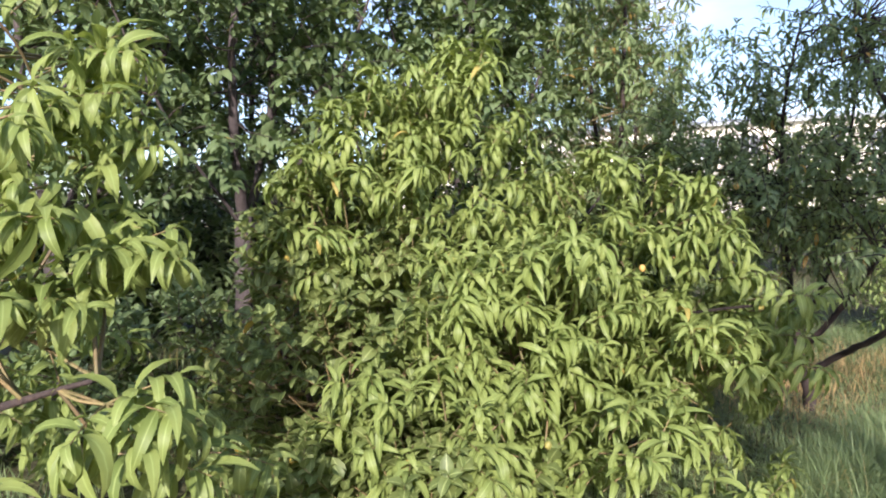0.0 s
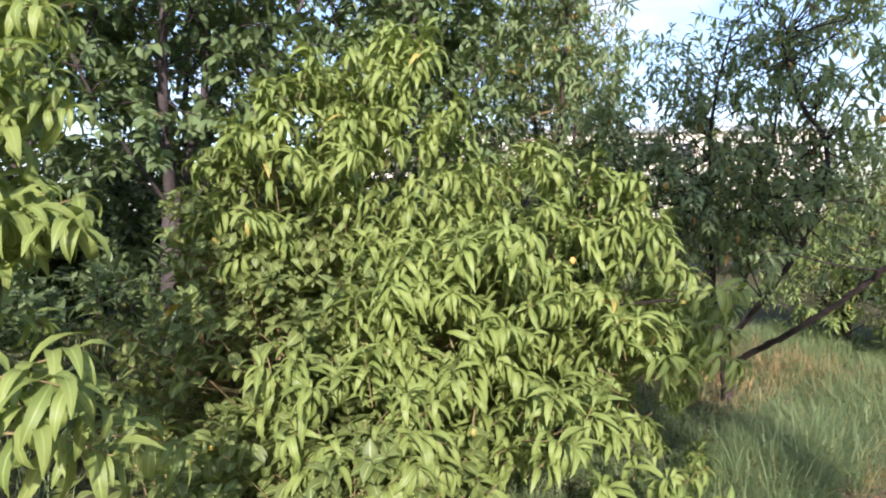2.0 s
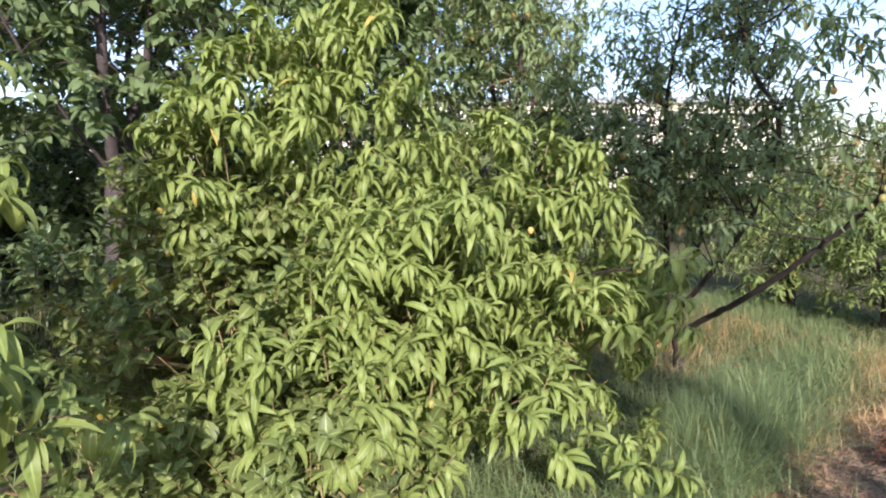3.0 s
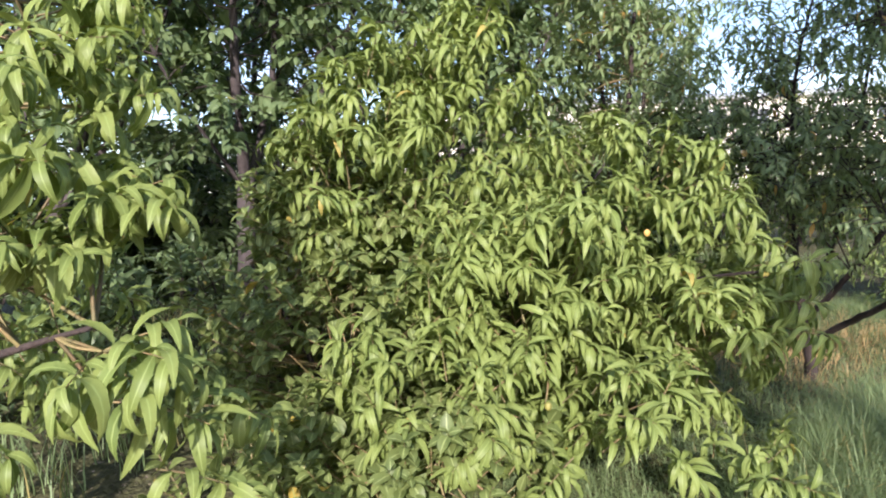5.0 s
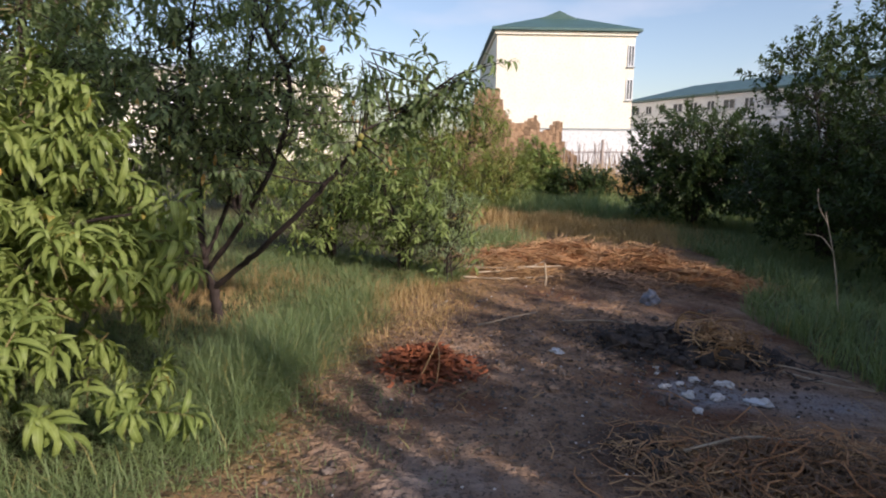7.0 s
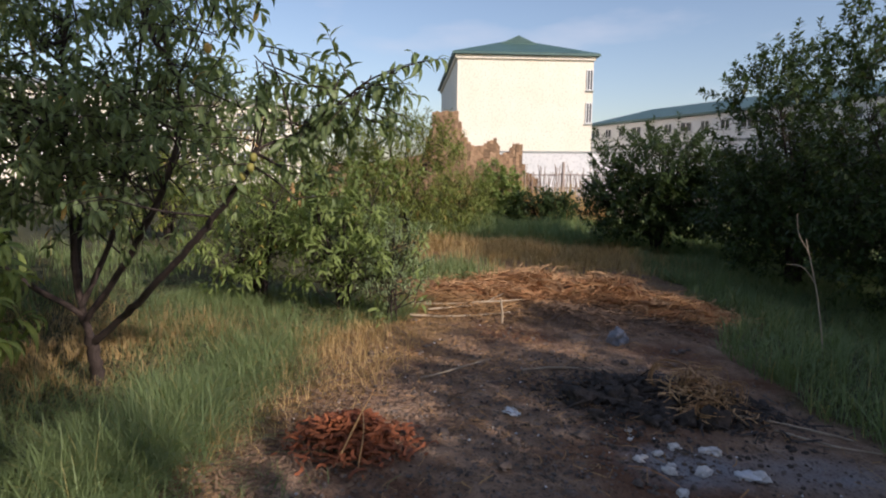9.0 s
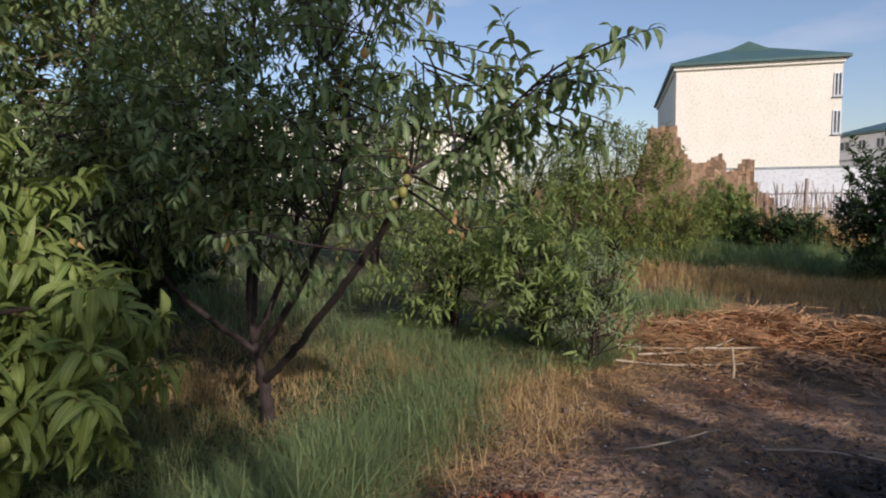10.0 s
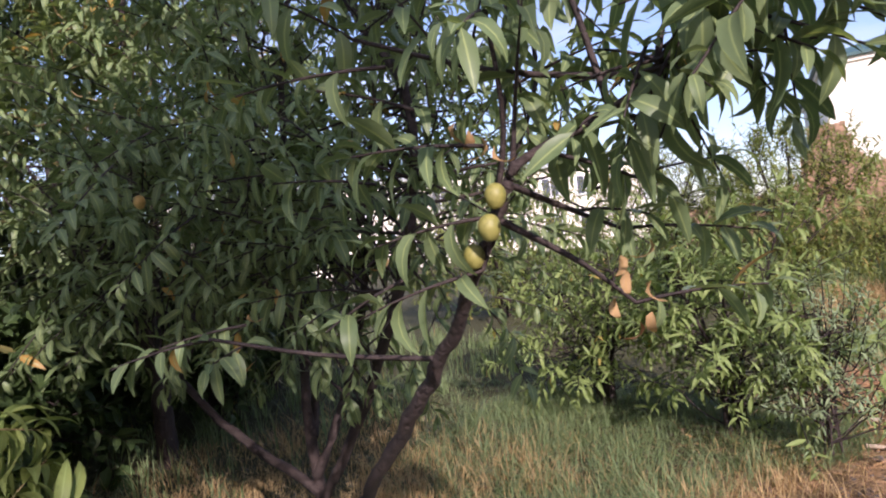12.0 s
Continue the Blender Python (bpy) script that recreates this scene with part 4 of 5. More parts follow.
forked = tree("peach_tree", "forked peach tree with small unripe fruit and shaded leaves", "tree", (-1.7, 4.03),
     [([(-1.69, 4.02, 0.2), (-1.68, 4.0, 0.42), (-1.70, 4.0, 0.62)], 0.042, 0.036),
      ([(-1.69, 4.0, 0.58), (-1.4, 3.85, 0.78), (-1.05, 3.56, 1.02), (-0.71, 3.36, 1.3), (-0.55, 3.28, 1.45), (-0.39, 3.16, 1.6), (-0.32, 3.14, 1.71)], 0.024, 0.009),
      ([(-0.32, 3.14, 1.70), (-0.29, 3.15, 1.74), (-0.17, 3.2, 1.79), (-0.1, 3.21, 1.84), (0.05, 3.15, 1.93), (0.22, 3.05, 2.02), (0.33, 2.98, 2.03)], 0.008, 0.003),
      ([(-1.70, 4.0, 0.58), (-1.78, 4.02, 0.9), (-1.85, 4.1, 1.5), (-1.9, 4.2, 2.4), (-1.8, 4.3, 3.1)], 0.026, 0.008),
      ([(-1.72, 4.0, 0.72), (-1.42, 3.95, 1.1), (-1.12, 3.9, 1.6), (-1.03, 3.9, 2.08), (-1.2, 3.87, 2.45), (-1.35, 3.95, 2.9)], 0.021, 0.012),
      ([(-1.74, 4.0, 0.75), (-2.1, 3.85, 1.05), (-2.6, 3.7, 1.6), (-2.9, 3.6, 2.2)], 0.02, 0.006),
      ([(-1.78, 4.03, 0.95), (-2.0, 4.4, 1.5), (-2.4, 4.9, 2.2)], 0.02, 0.006),
      ([(-1.75, 4.0, 0.8), (-1.6, 4.15, 1.3), (-1.5, 4.3, 2.2), (-1.45, 4.4, 3.0)], 0.02, 0.006)],
     [((-1.9, 4.2, 2.2), (1.15, 1.0, 0.8)), ((-2.3, 3.95, 1.8), (0.9, 0.8, 0.45)), ((-1.2, 3.95, 1.8), (0.55, 0.55, 0.5)), ((-1.4, 4.35, 3.1), (0.5, 0.5, 0.6)),
      ((-0.85, 3.7, 2.75), (0.35, 0.35, 0.3)), ((-0.4, 3.25, 2.2), (0.3, 0.25, 0.2)), ((0.1, 3.15, 2.02), (0.3, 0.14, 0.1))],
     880, 15, 0.09, OLD_SHAPES, M_DARKPEACH, shoot_len=0.3, droop=1.0, rise=0.4, shell=0.2, hang=0.4, near=[(-0.1, 2.9, 1.7), (-1.0, 3.0, 1.6)], near_r=0.9, twig=M_BARK,
     extra=[((-0.32, 3.1, 1.76), (-0.5, -0.4, 0.1), 0.2), ((-0.34, 3.12, 1.66), (-0.7, -0.2, 0.0), 0.2), ((-0.38, 3.14, 1.58), (-0.6, -0.5, -0.1), 0.2), ((-0.36, 3.12, 1.86), (-0.1, -0.3, 0.4), 0.2),
            ((-0.3, 3.15, 1.8), (0.2, -0.2, 0.5), 0.2), ((-0.25, 3.17, 1.74), (0.5, 0.2, -0.2), 0.18), ((-0.2, 3.3, 1.5), (0.5, 0.2, 0.1), 0.2), ((-0.3, 3.45, 1.7), (0.4, 0.1, 0.1), 0.24),
            ((-0.05, 3.18, 1.88), (0.3, -0.5, 0.2), 0.22), ((0.02, 3.15, 1.92), (0.4, -0.4, 0.0), 0.24), ((0.1, 3.12, 1.95), (0.5, -0.1, 0.2), 0.22), ((0.16, 3.08, 1.98), (0.6, -0.3, 0.1), 0.24),
            ((0.22, 3.05, 2.02), (0.6, 0.1, 0.3), 0.24), ((0.3, 2.98, 2.03), (0.6, -0.2, 0.2), 0.24), ((0.0, 3.2, 1.9), (0.1, 0.3, 0.6), 0.26), ((-0.1, 3.21, 1.84), (0.1, 0.2, -0.3), 0.2),
            ((-0.06, 3.2, 1.93), (0.2, 0.1, -0.3), 0.2), ((0.02, 3.2, 1.92), (0.4, 0.1, -0.2), 0.2), ((0.08, 3.22, 1.92), (0.5, 0.1, -0.3), 0.2), ((0.14, 3.2, 1.92), (0.4, 0.1, -0.2), 0.2), ((0.2, 3.22, 1.92), (0.4, 0.15, -0.1), 0.2), ((0.05, 3.25, 1.95), (0.0, 0.2, -0.4), 0.2), ((0.16, 3.1, 1.86), (0.4, 0.2, -0.1), 0.2), ((-0.1, 3.18, 1.87), (0.0, -0.3, -0.2), 0.18), ((-0.3, 3.1, 1.95), (0.1, -0.3, -0.1), 0.22), ((-0.45, 3.05, 1.9), (-0.3, -0.3, 0.0), 0.22),
            ((-1.1, 3.25, 1.5), (-0.2, -0.5, 0), 0.22), ((-1.15, 3.3, 1.45), (0.2, -0.5, 0), 0.2)] + ARM_SHOOTS,
     fruit=[((-0.335, 3.1, 1.645), 0.0175, M_PEACHFRUIT), ((-0.385, 3.13, 1.605), 0.017, M_PEACHFRUIT), ((-0.325, 3.11, 1.69), 0.0165, M_PEACHFRUIT),
            ((-0.62, 3.35, 2.2), 0.02, M_REDFRUIT), ((-1.9, 3.5, 1.9), 0.02, M_REDFRUIT), ((-0.9, 3.4, 2.5), 0.02, M_PEACHFRUIT)])


def withered(parent, places):
    """Brown curled leaves left on a twig."""
    foot = np.array(parent.location)
    tv, tf, tr = leaf_shape(0.3, 2.6, 0.8, 5, 0.4)
    me = quad_mesh("dry_leaf", tv * 0.05, tf, M_WITHERED, tr)
    for p in places:
        ob = part("dry_leaf", me, parent, "withered orange-brown leaf")
        ob.location = Vector(np.array(p) - foot)
        ob.rotation_euler = (rng.uniform(-0.4, 0.4), rng.uniform(0.8, 1.5), rng.uniform(0, 6))


withered(forked, [(-0.167 + 0.03 * math.cos(2.4 * k), 3.2 + 0.03 * math.sin(2.4 * k), 1.60 - 0.02 * k) for k in range(7)]
         + [(-0.36 + 0.02 * k, 3.08, 1.80 - 0.015 * k) for k in range(4)] + [(-0.62, 3.2, 1.62), (-1.15, 3.3, 1.52)])


def shrub(label, cx, cy, rx, ry, h, shoots, leaf, shapes, material, name="shrub", shoot_len=0.35, droop=0.3, rise=0.9, per=16, stems=5, low=0.12, twig=None, shell=0.4, tops=(), stem=1.0):
    """A bush: several stems from one foot under a ragged crown."""
    z = float(land(cx, cy))
    limbs = []
    for k in range(stems):
        a = 2.4 * k + cx
        r = 0.5 if k else 0.05
        limbs.append(([(cx + 0.05 * math.cos(a), cy + 0.05 * math.sin(a), z - 0.03), (cx + 0.3 * r * rx * math.cos(a), cy + 0.3 * r * ry * math.sin(a), z + 0.4 * h),
                       (cx + r * rx * math.cos(a), cy + r * ry * math.sin(a), z + 0.85 * h)], (0.012 + 0.011 * h) * stem, 0.006 * stem))
    zc = z + low + (h - low) / 2
    blobs = [((cx, cy, zc), (rx, ry, (h - low) / 2)), ((cx - 0.4 * rx, cy - 0.2 * ry, zc - 0.15 * (h - low)), (0.6 * rx, 0.7 * ry, 0.32 * (h - low))),
             ((cx + 0.45 * rx, cy - 0.1 * ry, zc - 0.1 * (h - low)), (0.55 * rx, 0.6 * ry, 0.38 * (h - low))), *tops]
    return tree(name, label, "bush" if h < 3 else "tree", (cx, cy), limbs, blobs, shoots, per, leaf, shapes, material, shoot_len=shoot_len, droop=droop, rise=rise,
                twig=twig or M_BARK, shell=shell, twig_share=0.5)


shrub("fresh green shrub with narrow leaves in the grass", -0.75, 6.6, 0.6, 0.6, 1.15, 200, 0.12, NARROW_SHAPES, M_BUSH, droop=0.7, shell=0.2, tops=[((-0.45, 6.5, 1.35), (0.32, 0.3, 0.35)), ((-1.0, 6.5, 1.2), (0.35, 0.3, 0.3)), ((-0.3, 6.4, 0.7), (0.3, 0.3, 0.35))])
shrub("fresh green shrub with narrow leaves in the grass", -1.7, 6.9, 0.7, 0.6, 1.2, 200, 0.12, NARROW_SHAPES, M_BUSH, droop=0.7, shell=0.2, tops=[((-1.5, 6.8, 1.5), (0.3, 0.3, 0.3)), ((-2.1, 6.8, 1.3), (0.3, 0.3, 0.3))])
shrub("grey-green feathery herb at the edge of the soil", -0.2, 6.35, 0.28, 0.28, 1.0, 130, 0.06, NARROW_SHAPES, M_WORM, "herb", 0.25, 0.1, 1.4, 20, stem=0.3)
shrub("olive-green ragged shrub before the ruined wall", -0.85, 12.2, 1.1, 0.9, 2.75, 620, 0.13, NARROW_SHAPES, M_OLIVE)
shrub("olive-green ragged shrub before the ruined wall", -2.9, 13.5, 1.5, 1.0, 2.7, 620, 0.13, NARROW_SHAPES, M_OLIVE)
shrub("olive-green ragged shrub before the ruined wall", -4.8, 11.0, 1.5, 1.2, 2.6, 520, 0.13, NARROW_SHAPES, M_OLIVE)
shrub("olive-green ragged shrub before the ruined wall", 0.0, 15.5, 0.8, 0.7, 1.5, 300, 0.12, NARROW_SHAPES, M_OLIVE)
shrub("small dark green bush against the ruined wall", 0.95, 19.0, 0.65, 0.5, 1.8, 320, 0.13, SMALL_SHAPES, M_BUSH)
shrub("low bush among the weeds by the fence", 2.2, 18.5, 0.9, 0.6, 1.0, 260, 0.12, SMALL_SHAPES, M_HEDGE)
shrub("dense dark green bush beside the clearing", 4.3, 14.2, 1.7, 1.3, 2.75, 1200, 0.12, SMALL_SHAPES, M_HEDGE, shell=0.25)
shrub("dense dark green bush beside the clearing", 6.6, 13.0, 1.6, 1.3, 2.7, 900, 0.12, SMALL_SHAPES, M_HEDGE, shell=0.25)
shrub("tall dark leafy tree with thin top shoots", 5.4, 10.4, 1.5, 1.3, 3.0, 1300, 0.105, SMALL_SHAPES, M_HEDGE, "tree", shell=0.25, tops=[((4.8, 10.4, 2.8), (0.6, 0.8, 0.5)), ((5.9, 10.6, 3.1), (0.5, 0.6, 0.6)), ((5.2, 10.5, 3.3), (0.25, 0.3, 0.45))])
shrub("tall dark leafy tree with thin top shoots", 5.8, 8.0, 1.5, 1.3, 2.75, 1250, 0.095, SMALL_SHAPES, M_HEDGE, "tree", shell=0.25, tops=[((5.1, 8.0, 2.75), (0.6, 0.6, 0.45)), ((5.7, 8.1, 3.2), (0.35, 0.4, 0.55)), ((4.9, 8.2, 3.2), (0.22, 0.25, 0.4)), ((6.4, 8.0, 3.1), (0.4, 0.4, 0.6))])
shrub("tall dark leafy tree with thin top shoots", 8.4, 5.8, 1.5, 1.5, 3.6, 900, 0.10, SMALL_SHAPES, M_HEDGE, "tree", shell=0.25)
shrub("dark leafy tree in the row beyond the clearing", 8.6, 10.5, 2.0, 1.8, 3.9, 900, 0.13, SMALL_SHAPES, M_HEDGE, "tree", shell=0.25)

# dark undergrowth closing the view behind the orchard; last four stand in for shade
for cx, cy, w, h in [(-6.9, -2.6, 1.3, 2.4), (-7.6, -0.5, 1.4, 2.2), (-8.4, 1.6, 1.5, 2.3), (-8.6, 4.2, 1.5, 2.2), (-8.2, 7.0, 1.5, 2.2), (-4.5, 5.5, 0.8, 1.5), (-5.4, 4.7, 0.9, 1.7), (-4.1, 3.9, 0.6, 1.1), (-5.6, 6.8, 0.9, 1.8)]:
    shrub("dark leafy undergrowth filling the deep shade behind the orchard trees", cx, cy, w, w, h, int(260 * w * h), 0.13, PLUM_SHAPES, M_HEDGE, "bush", shell=0.2)

# unseen trees added behind the viewer to shade the clearing
for cx, cy, rad, h, count in ((4.1, -1.3, 0.75, 2.6, 650), (4.7, -0.2, 1.0, 3.2, 800), (5.9, 1.0, 1.0, 3.8, 800), (7.5, 2.2, 1.0, 4.2, 800), (12.0, 3.4, 1.9, 8.0, 900), (14.2, 6.5, 1.9, 8.0, 900), (10.5, 1.4, 1.3, 6.2, 800)):
    shrub("unseen leafy tree added behind the path to shade the clearing", cx, cy, rad, rad, h, count, 0.17, PLUM_SHAPES, M_HEDGE, "tree", shoot_len=0.5, low=0.5, shell=0.15)

# added out of view: its high crown keeps sun off the forked tree
shrub("unseen tall slender tree with a high crown added to shade the forked tree", 3.5, -0.6, 0.65, 0.65, 6.6, 420, 0.17, PLUM_SHAPES, M_HEDGE, "tree", shoot_len=0.4, low=4.8, shell=0.1, stem=0.6)

# added out of view to dim the east flank of the bushy peach tree
shrub("unseen slender tree with a small high crown added to dapple the bushy tree", 4.3, -1.75, 0.45, 0.45, 5.1, 24, 0.17, PLUM_SHAPES, M_HEDGE, "tree", shoot_len=0.35, low=4.15, shell=0.1, stem=0.5)

# ---- loose things on the ground ----


def strands(name, label, count, cx, cy, rx, ry, pile, length, width, material, category, curl=0.6):
    """A heap of dry stalks: bent strips lying over one another."""
    m = count
    x, y = cx + rx * 0.5 * rng.normal(size=m), cy + ry * 0.5 * rng.normal(size=m)
    hump = pile * np.exp(-((x - cx) / rx) ** 2 - ((y - cy) / ry) ** 2)
    p = np.stack([x, y, land(x, y) + 0.012 + hump * rng.random(m)], -1)
    a, ln = rng.uniform(0, 2 * np.pi, m), length * rng.uniform(0.4, 1.3, m)
    d = np.stack([np.cos(a), np.sin(a), 0.25 * rng.normal(size=m)], -1)
    s = np.stack([-np.sin(a), np.cos(a), 0 * a], -1)
    w, c = width * rng.uniform(0.5, 1.5, m), curl * rng.normal(size=m)
    rows = []
    for t in (-0.5, -0.17, 0.17, 0.5):
        q = p + d * (ln * t)[:, None] + s * (ln * c * t * t)[:, None] + UP * (0.35 * ln * (0.25 - t * t) * np.abs(c))[:, None]
        q[:, 2] = np.maximum(q[:, 2], land(q[:, 0], q[:, 1]) + 0.006)
        rows += [q - s * w[:, None] * 0.5, q + s * w[:, None] * 0.5 + UP * w[:, None] * 0.4]
    v = np.stack(rows, 1).reshape(-1, 3)
    f = np.array([[0, 1, 3, 2], [2, 3, 5, 4], [4, 5, 7, 6]])[None] + (np.arange(m) * 8)[:, None, None]
    tagged(new(name, quad_mesh(name, v, f.reshape(-1, 4), material)), label, category, kind="stuff")


strands("straw_heap", "heap of dry brown straw on the soil", 7000, 2.1, 2.62, 0.75, 0.4, 0.15, 0.15, 0.0042, M_PALESTRAW, "straw")
strands("straw_heap", "matted brown stalks within the straw heap", 5000, 2.05, 2.6, 0.7, 0.42, 0.17, 0.12, 0.006, M_LITTER, "straw", 1.2)
strands("straw_heap", "loose reddish stalks over the straw heap", 700, 2.1, 2.6, 0.8, 0.42, 0.2, 0.3, 0.006, M_REDSTRAW, "straw", 0.9)
for cx, cy, rx, ry, pile in ((1.25, 8.7, 0.7, 0.45, 0.22), (2.15, 8.3, 0.75, 0.5, 0.26), (2.9, 7.8, 0.6, 0.45, 0.16), (0.7, 8.0, 0.6, 0.4, 0.1)):
    strands("straw_heap", "ragged heap of dry orange stalks across the clearing", 2200, cx, cy, rx, ry, pile, 0.32, 0.009, M_REDSTRAW, "straw", 0.9)
    strands("straw_heap", "pale dry stalks on the ragged orange heap", 500, cx, cy, rx, ry, pile * 1.3, 0.4, 0.008, M_PALESTRAW, "straw", 0.9)
strands("plant_litter", "dark red-brown rotted stalks before the heap", 3000, 1.6, 7.3, 1.5, 0.7, 0.04, 0.14, 0.01, M_LITTER, "litter", 0.8)
strands("straw_heap", "flattened dry stalks beside the grass", 1800, 0.4, 7.3, 0.9, 0.6, 0.08, 0.28, 0.006, M_STRAW, "straw")
strands("dry_leaf_pile", "pile of rust-red dry leaves on the soil", 1500, 0.0, 3.58, 0.27, 0.24, 0.15, 0.07, 0.013, M_RUST, "leaves", 1.0)
strands("plant_litter", "scattered dry stalks and leaves on trodden soil", 2600, 0.7, 5.6, 2.0, 2.6, 0.02, 0.10, 0.004, M_STRAW, "litter")
strands("plant_litter", "scattered rusty leaf litter on trodden soil", 1100, 0.3, 4.6, 1.6, 2.2, 0.015, 0.05, 0.01, M_LITTER, "litter", 1.0)
strands("plant_litter", "dry leaf litter along the grass edge", 1200, -0.35, 3.4, 0.35, 1.6, 0.03, 0.07, 0.006, M_LITTER, "litter")
strands("burnt_litter", "blackened burnt stalks around the rubble heap", 1600, 1.95, 4.65, 0.65, 0.4, 0.14, 0.14, 0.012, M_CHAR, "ash")
strands("straw_heap", "tangled straw on the burnt rubble heap", 420, 2.1, 4.5, 0.3, 0.22, 0.3, 0.16, 0.007, M_PALESTRAW, "straw", 2.2)


def lump(name, label, category, x, y, size, flat, material, seed, rise=0.0):
    """A small crumpled or broken piece lying on the ground."""
    bm = bmesh.new()
    bmesh.ops.create_icosphere(bm, subdivisions=3, radius=size)
    for v in bm.verts:
        q = v.co / size
        k = 1 + 0.7 * noise.noise((q.x * 1.6 + seed, q.y * 1.6, q.z * 1.6)) + 0.35 * noise.noise((q.x * 5, q.y * 5 + seed, q.z * 5))
        v.co = Vector((v.co.x * k, v.co.y * k * 0.75, v.co.z * k * flat))
    ob = tagged(new(name, bm_mesh(name, bm, material, True)), label, category)
    ob.location, ob.rotation_euler = (x, y, float(land(x, y)) + size * flat * 0.55 + rise), (0, 0, seed)
    return ob


lump("plastic_bag", "crumpled dirty white plastic bag on the soil", "bag", 1.92, 6.2, 0.10, 0.8, M_BAG, 1.0)
lump("plastic_bag", "flat scrap of white plastic on the soil", "bag", 0.87, 4.2, 0.065, 0.18, M_PLASTIC, 2.0)
lump("plastic_bag", "flat scrap of white plastic on the soil", "bag", 2.07, 3.62, 0.07, 0.22, M_PLASTIC, 3.0)
for k in range(26):
    x, y = (random.gauss(1.75, 0.22), random.gauss(3.65, 0.14)) if k < 12 else (random.uniform(-0.3, 2.6), random.uniform(1.9, 5.6))
    lump("pebble", "small pale stone chip on the soil", "stone", x, y, random.uniform(0.02, 0.05) if k < 12 else random.uniform(0.01, 0.022), 0.5, M_CHIP, 4.0 + k)
for k in range(46):
    x, y = random.uniform(-0.4, 2.8), random.uniform(1.7, 6.5)
    lump("earth_clod", "dry clod of grey-brown earth", "clod", x, y, random.uniform(0.012, 0.04), 0.6, M_CLAY, 40.0 + k)
for k in range(74):
    x, y = random.gauss(1.98, 0.32), random.gauss(4.56, 0.2)
    lump("burnt_lump", "charred lump in the burnt rubbish heap", "rubbish", x, y, random.uniform(0.03, 0.105), random.uniform(0.45, 1.0), M_CHAR, 90.0 + k)
for k, (x, y, r) in enumerate(((1.33, 2.62, 0.11), (1.24, 2.8, 0.09), (1.3, 2.95, 0.07), (1.42, 2.45, 0.08))):
    lump("burnt_lump", "charred lump beside the straw heap", "rubbish", x, y, r, 0.42, M_CHAR, 120.0 + k)


def crumbs(name, label, count, cx, cy, rx, ry, size, material):
    """Loose crumbs of earth and stone, too many to count."""
    shape = np.array([(-1, -1, -0.5), (1, -0.8, -0.5), (0.9, 1, -0.5), (-0.8, 0.9, -0.5), (-0.6, -0.5, 0.6), (0.5, -0.6, 0.7), (0.6, 0.5, 0.5), (-0.5, 0.6, 0.6)])
    quads = np.array([(0, 1, 5, 4), (1, 2, 6, 5), (2, 3, 7, 6), (3, 0, 4, 7), (4, 5, 6, 7)])
    x, y = cx + rx * rng.normal(size=count), cy + ry * rng.normal(size=count)
    a, r = rng.uniform(0, 6.28, count), size * rng.uniform(0.3, 1.5, count)
    turn = np.zeros((count, 3, 3))
    turn[:, 0, 0], turn[:, 0, 1], turn[:, 1, 0], turn[:, 1, 1], turn[:, 2, 2] = np.cos(a), np.sin(a), -np.sin(a), np.cos(a), rng.uniform(0.5, 1.0, count)
    v = np.einsum("vi,qij->qvj", shape, turn) * r[:, None, None] * rng.uniform(0.75, 1.25, (count, 8, 1))
    v += np.stack([x, y, land(x, y) + 0.005], -1)[:, None]
    f = quads[None] + (np.arange(count) * 8)[:, None, None]
    tagged(new(name, quad_mesh(name, v.reshape(-1, 3), f.reshape(-1, 4), material, smooth=False)), label, "soil", kind="stuff")


crumbs("soil_crumbs", "loose crumbs of grey-brown earth on the soil", 5200, 1.0, 3.8, 0.9, 1.5, 0.009, M_CLAY)
crumbs("soil_crumbs", "pale crumbs of rubble scattered on the soil", 170, 1.2, 3.7, 0.8, 1.1, 0.006, M_CHIP)
crumbs("burnt_crumbs", "black cinders around the burnt heap", 1300, 1.9, 4.55, 0.4, 0.28, 0.014, M_CHAR)


def straw_ring(x, y, h, radius, tilt, turn, count):
    """A twisted loop of straw on the burnt heap."""
    pieces = []
    for k in range(count):
        a = np.linspace(0, rng.uniform(1.6, 4.6), 12) + rng.random() * 6
        r = radius * (1 + 0.3 * rng.normal())
        z = 0.45 * radius * rng.normal()
        pieces.append(tube(np.stack([r * np.cos(a), r * 0.85 * np.sin(a), z + 0.2 * radius * np.sin(3 * a)], -1), 0.0045, 0.003, 4))
    v, f = gather(pieces)
    ob = tagged(new("straw_ring", quad_mesh("straw_ring", v, f, M_STRAW)), "twisted loop of dry straw on the burnt heap", "straw", kind="stuff")
    ob.location, ob.rotation_euler = (x, y, float(land(x, y)) + h), (tilt, 0.1, turn)


straw_ring(2.08, 4.28, 0.1, 0.06, 0.6, 0.0, 22)
straw_ring(2.32, 4.5, 0.17, 0.09, 1.0, 0.4, 14)
straw_ring(1.95, 4.62, 0.2, 0.11, 0.9, -0.3, 14)
straw_ring(2.12, 4.48, 0.2, 0.12, 0.7, 0.2, 18)


def stick(label, points, r0, r1, material=None):
    """A dry stick along a few points, heights above the ground."""
    pts = [(x, y, float(land(x, y)) + h) for x, y, h in points]
    base = np.array(pts[0])
    path = spline(pts, 5)
    v, f = tube(path + 0.15 * r0 * rng.normal(size=path.shape), r0, r1, 6, 0.1)
    ob = tagged(new("stick", quad_mesh("stick", v - base, f, material or M_DEADWOOD)), label, "stick")
    ob.location = Vector(base)


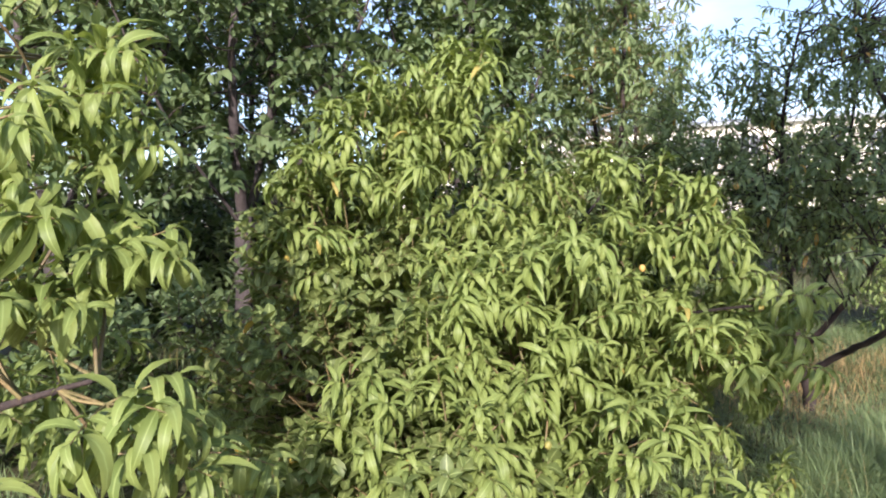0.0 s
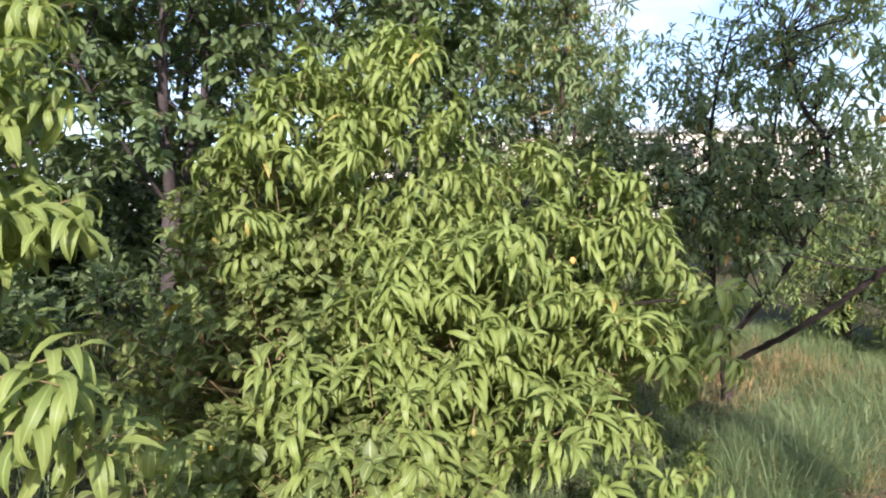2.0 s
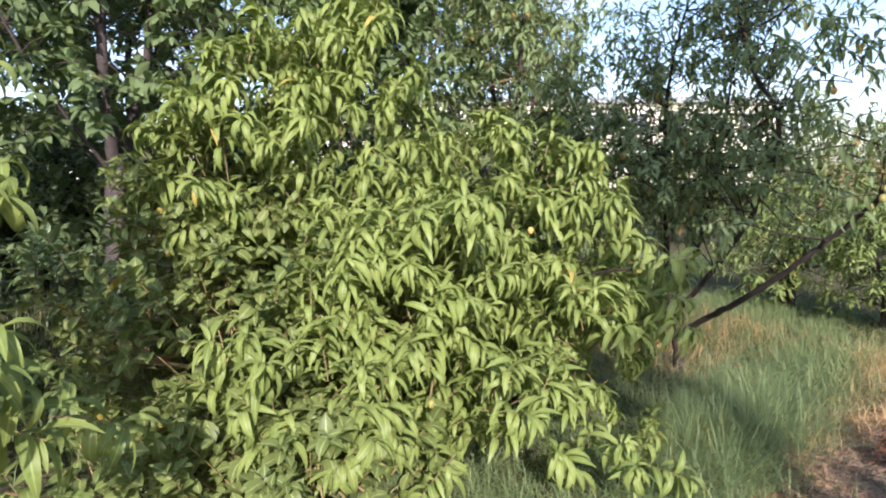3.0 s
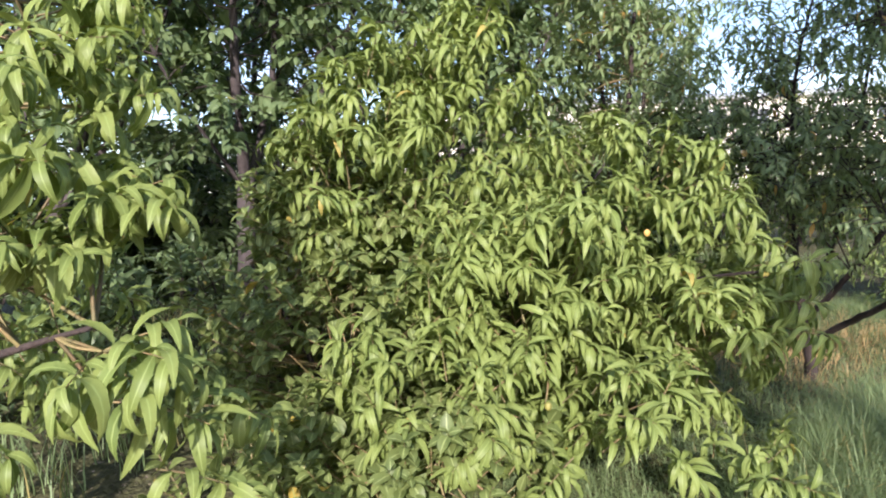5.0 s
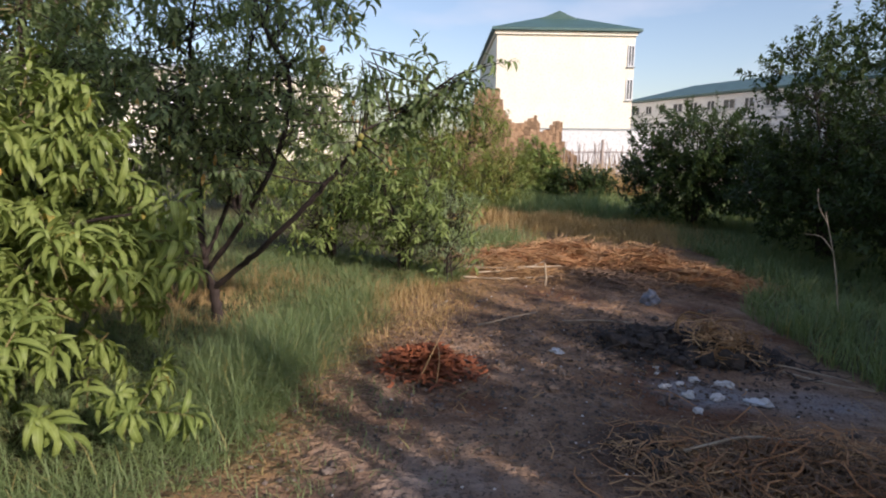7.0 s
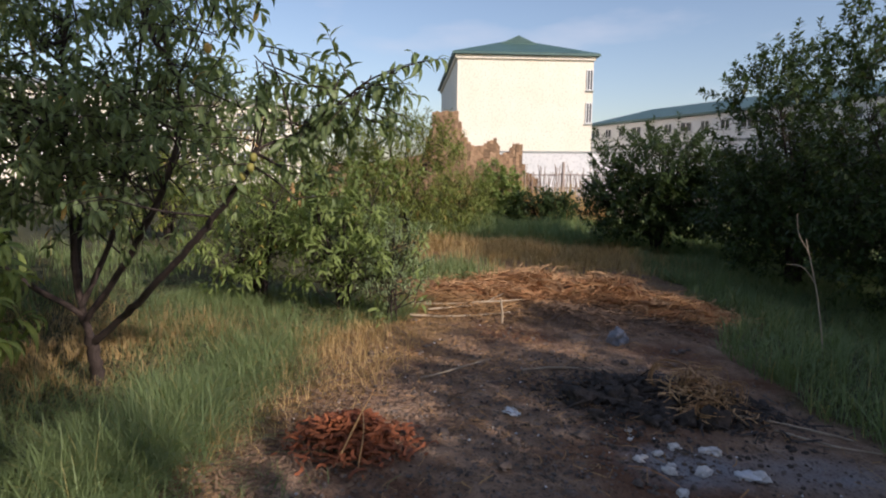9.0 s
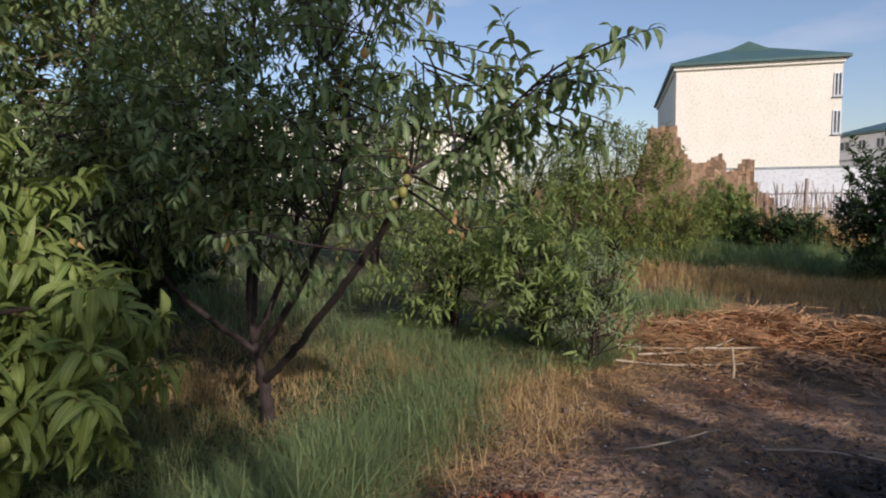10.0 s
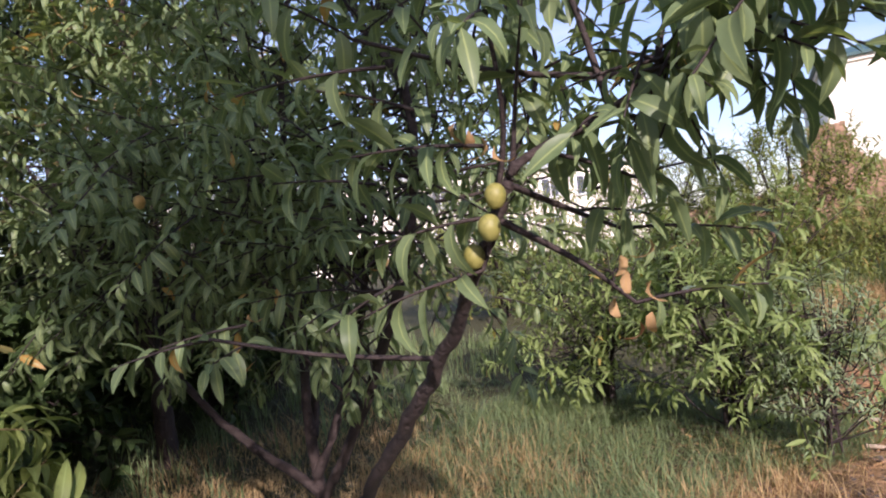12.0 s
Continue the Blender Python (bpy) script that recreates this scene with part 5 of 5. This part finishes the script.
stick("pale dry stick lying on the straw", [(-0.06, 6.6, 0.03), (0.4, 6.75, 0.02), (0.95, 7.0, 0.05)], 0.014, 0.008)
stick("pale dry stick lying on the straw", [(-0.1, 6.95, 0.06), (0.4, 7.1, 0.07), (1.1, 7.5, 0.09)], 0.016, 0.008)
stick("pale dry stick lying on the straw", [(0.1, 6.8, 0.05), (0.6, 7.2, 0.07), (0.9, 7.7, 0.1)], 0.012, 0.006)
stick("short pale stump of a dead stem", [(0.86, 6.62, 0.0), (0.86, 6.61, 0.14), (0.84, 6.6, 0.26)], 0.014, 0.009)
stick("thin dry twig lying on the soil", [(0.98, 5.07, 0.015), (1.3, 5.2, 0.02), (1.68, 5.24, 0.02)], 0.009, 0.005)
stick("thin dry twig lying on the soil", [(0.25, 4.7, 0.015), (0.5, 4.85, 0.05), (0.75, 5.3, 0.03)], 0.008, 0.004)
stick("pale curved stalk over the rust-red leaves", [(-0.02, 3.3, 0.02), (0.05, 3.48, 0.17), (0.09, 3.75, 0.24)], 0.006, 0.003, M_STRAW)
stick("pale curved stalk over the rust-red leaves", [(0.1, 3.25, 0.02), (0.09, 3.45, 0.15), (0.03, 3.7, 0.17)], 0.005, 0.003, M_STRAW)
stick("dry twig beside the burnt heap", [(2.3, 4.4, 0.05), (2.6, 4.4, 0.03), (2.95, 4.25, 0.02)], 0.009, 0.005)
stick("dry twig beside the burnt heap", [(2.5, 4.3, 0.02), (2.75, 4.1, 0.03), (3.0, 4.05, 0.02)], 0.008, 0.004)
stick("bent pale stalk on the straw heap", [(1.4, 2.6, 0.1), (1.8, 2.75, 0.16), (2.3, 2.7, 0.1)], 0.009, 0.005)
stick("leaning bleached dead stalk among dark weeds", [(3.66, 6.0, 0.0), (3.58, 6.05, 0.6), (3.47, 6.1, 1.1)], 0.009, 0.004)
stick("bleached side twig of a dead stalk", [(3.56, 6.06, 0.72), (3.44, 6.06, 0.86), (3.3, 6.07, 0.88)], 0.005, 0.003)
stick("bleached side twig of a dead stalk", [(3.5, 6.09, 0.98), (3.4, 6.09, 1.15), (3.38, 6.1, 1.32)], 0.005, 0.003)
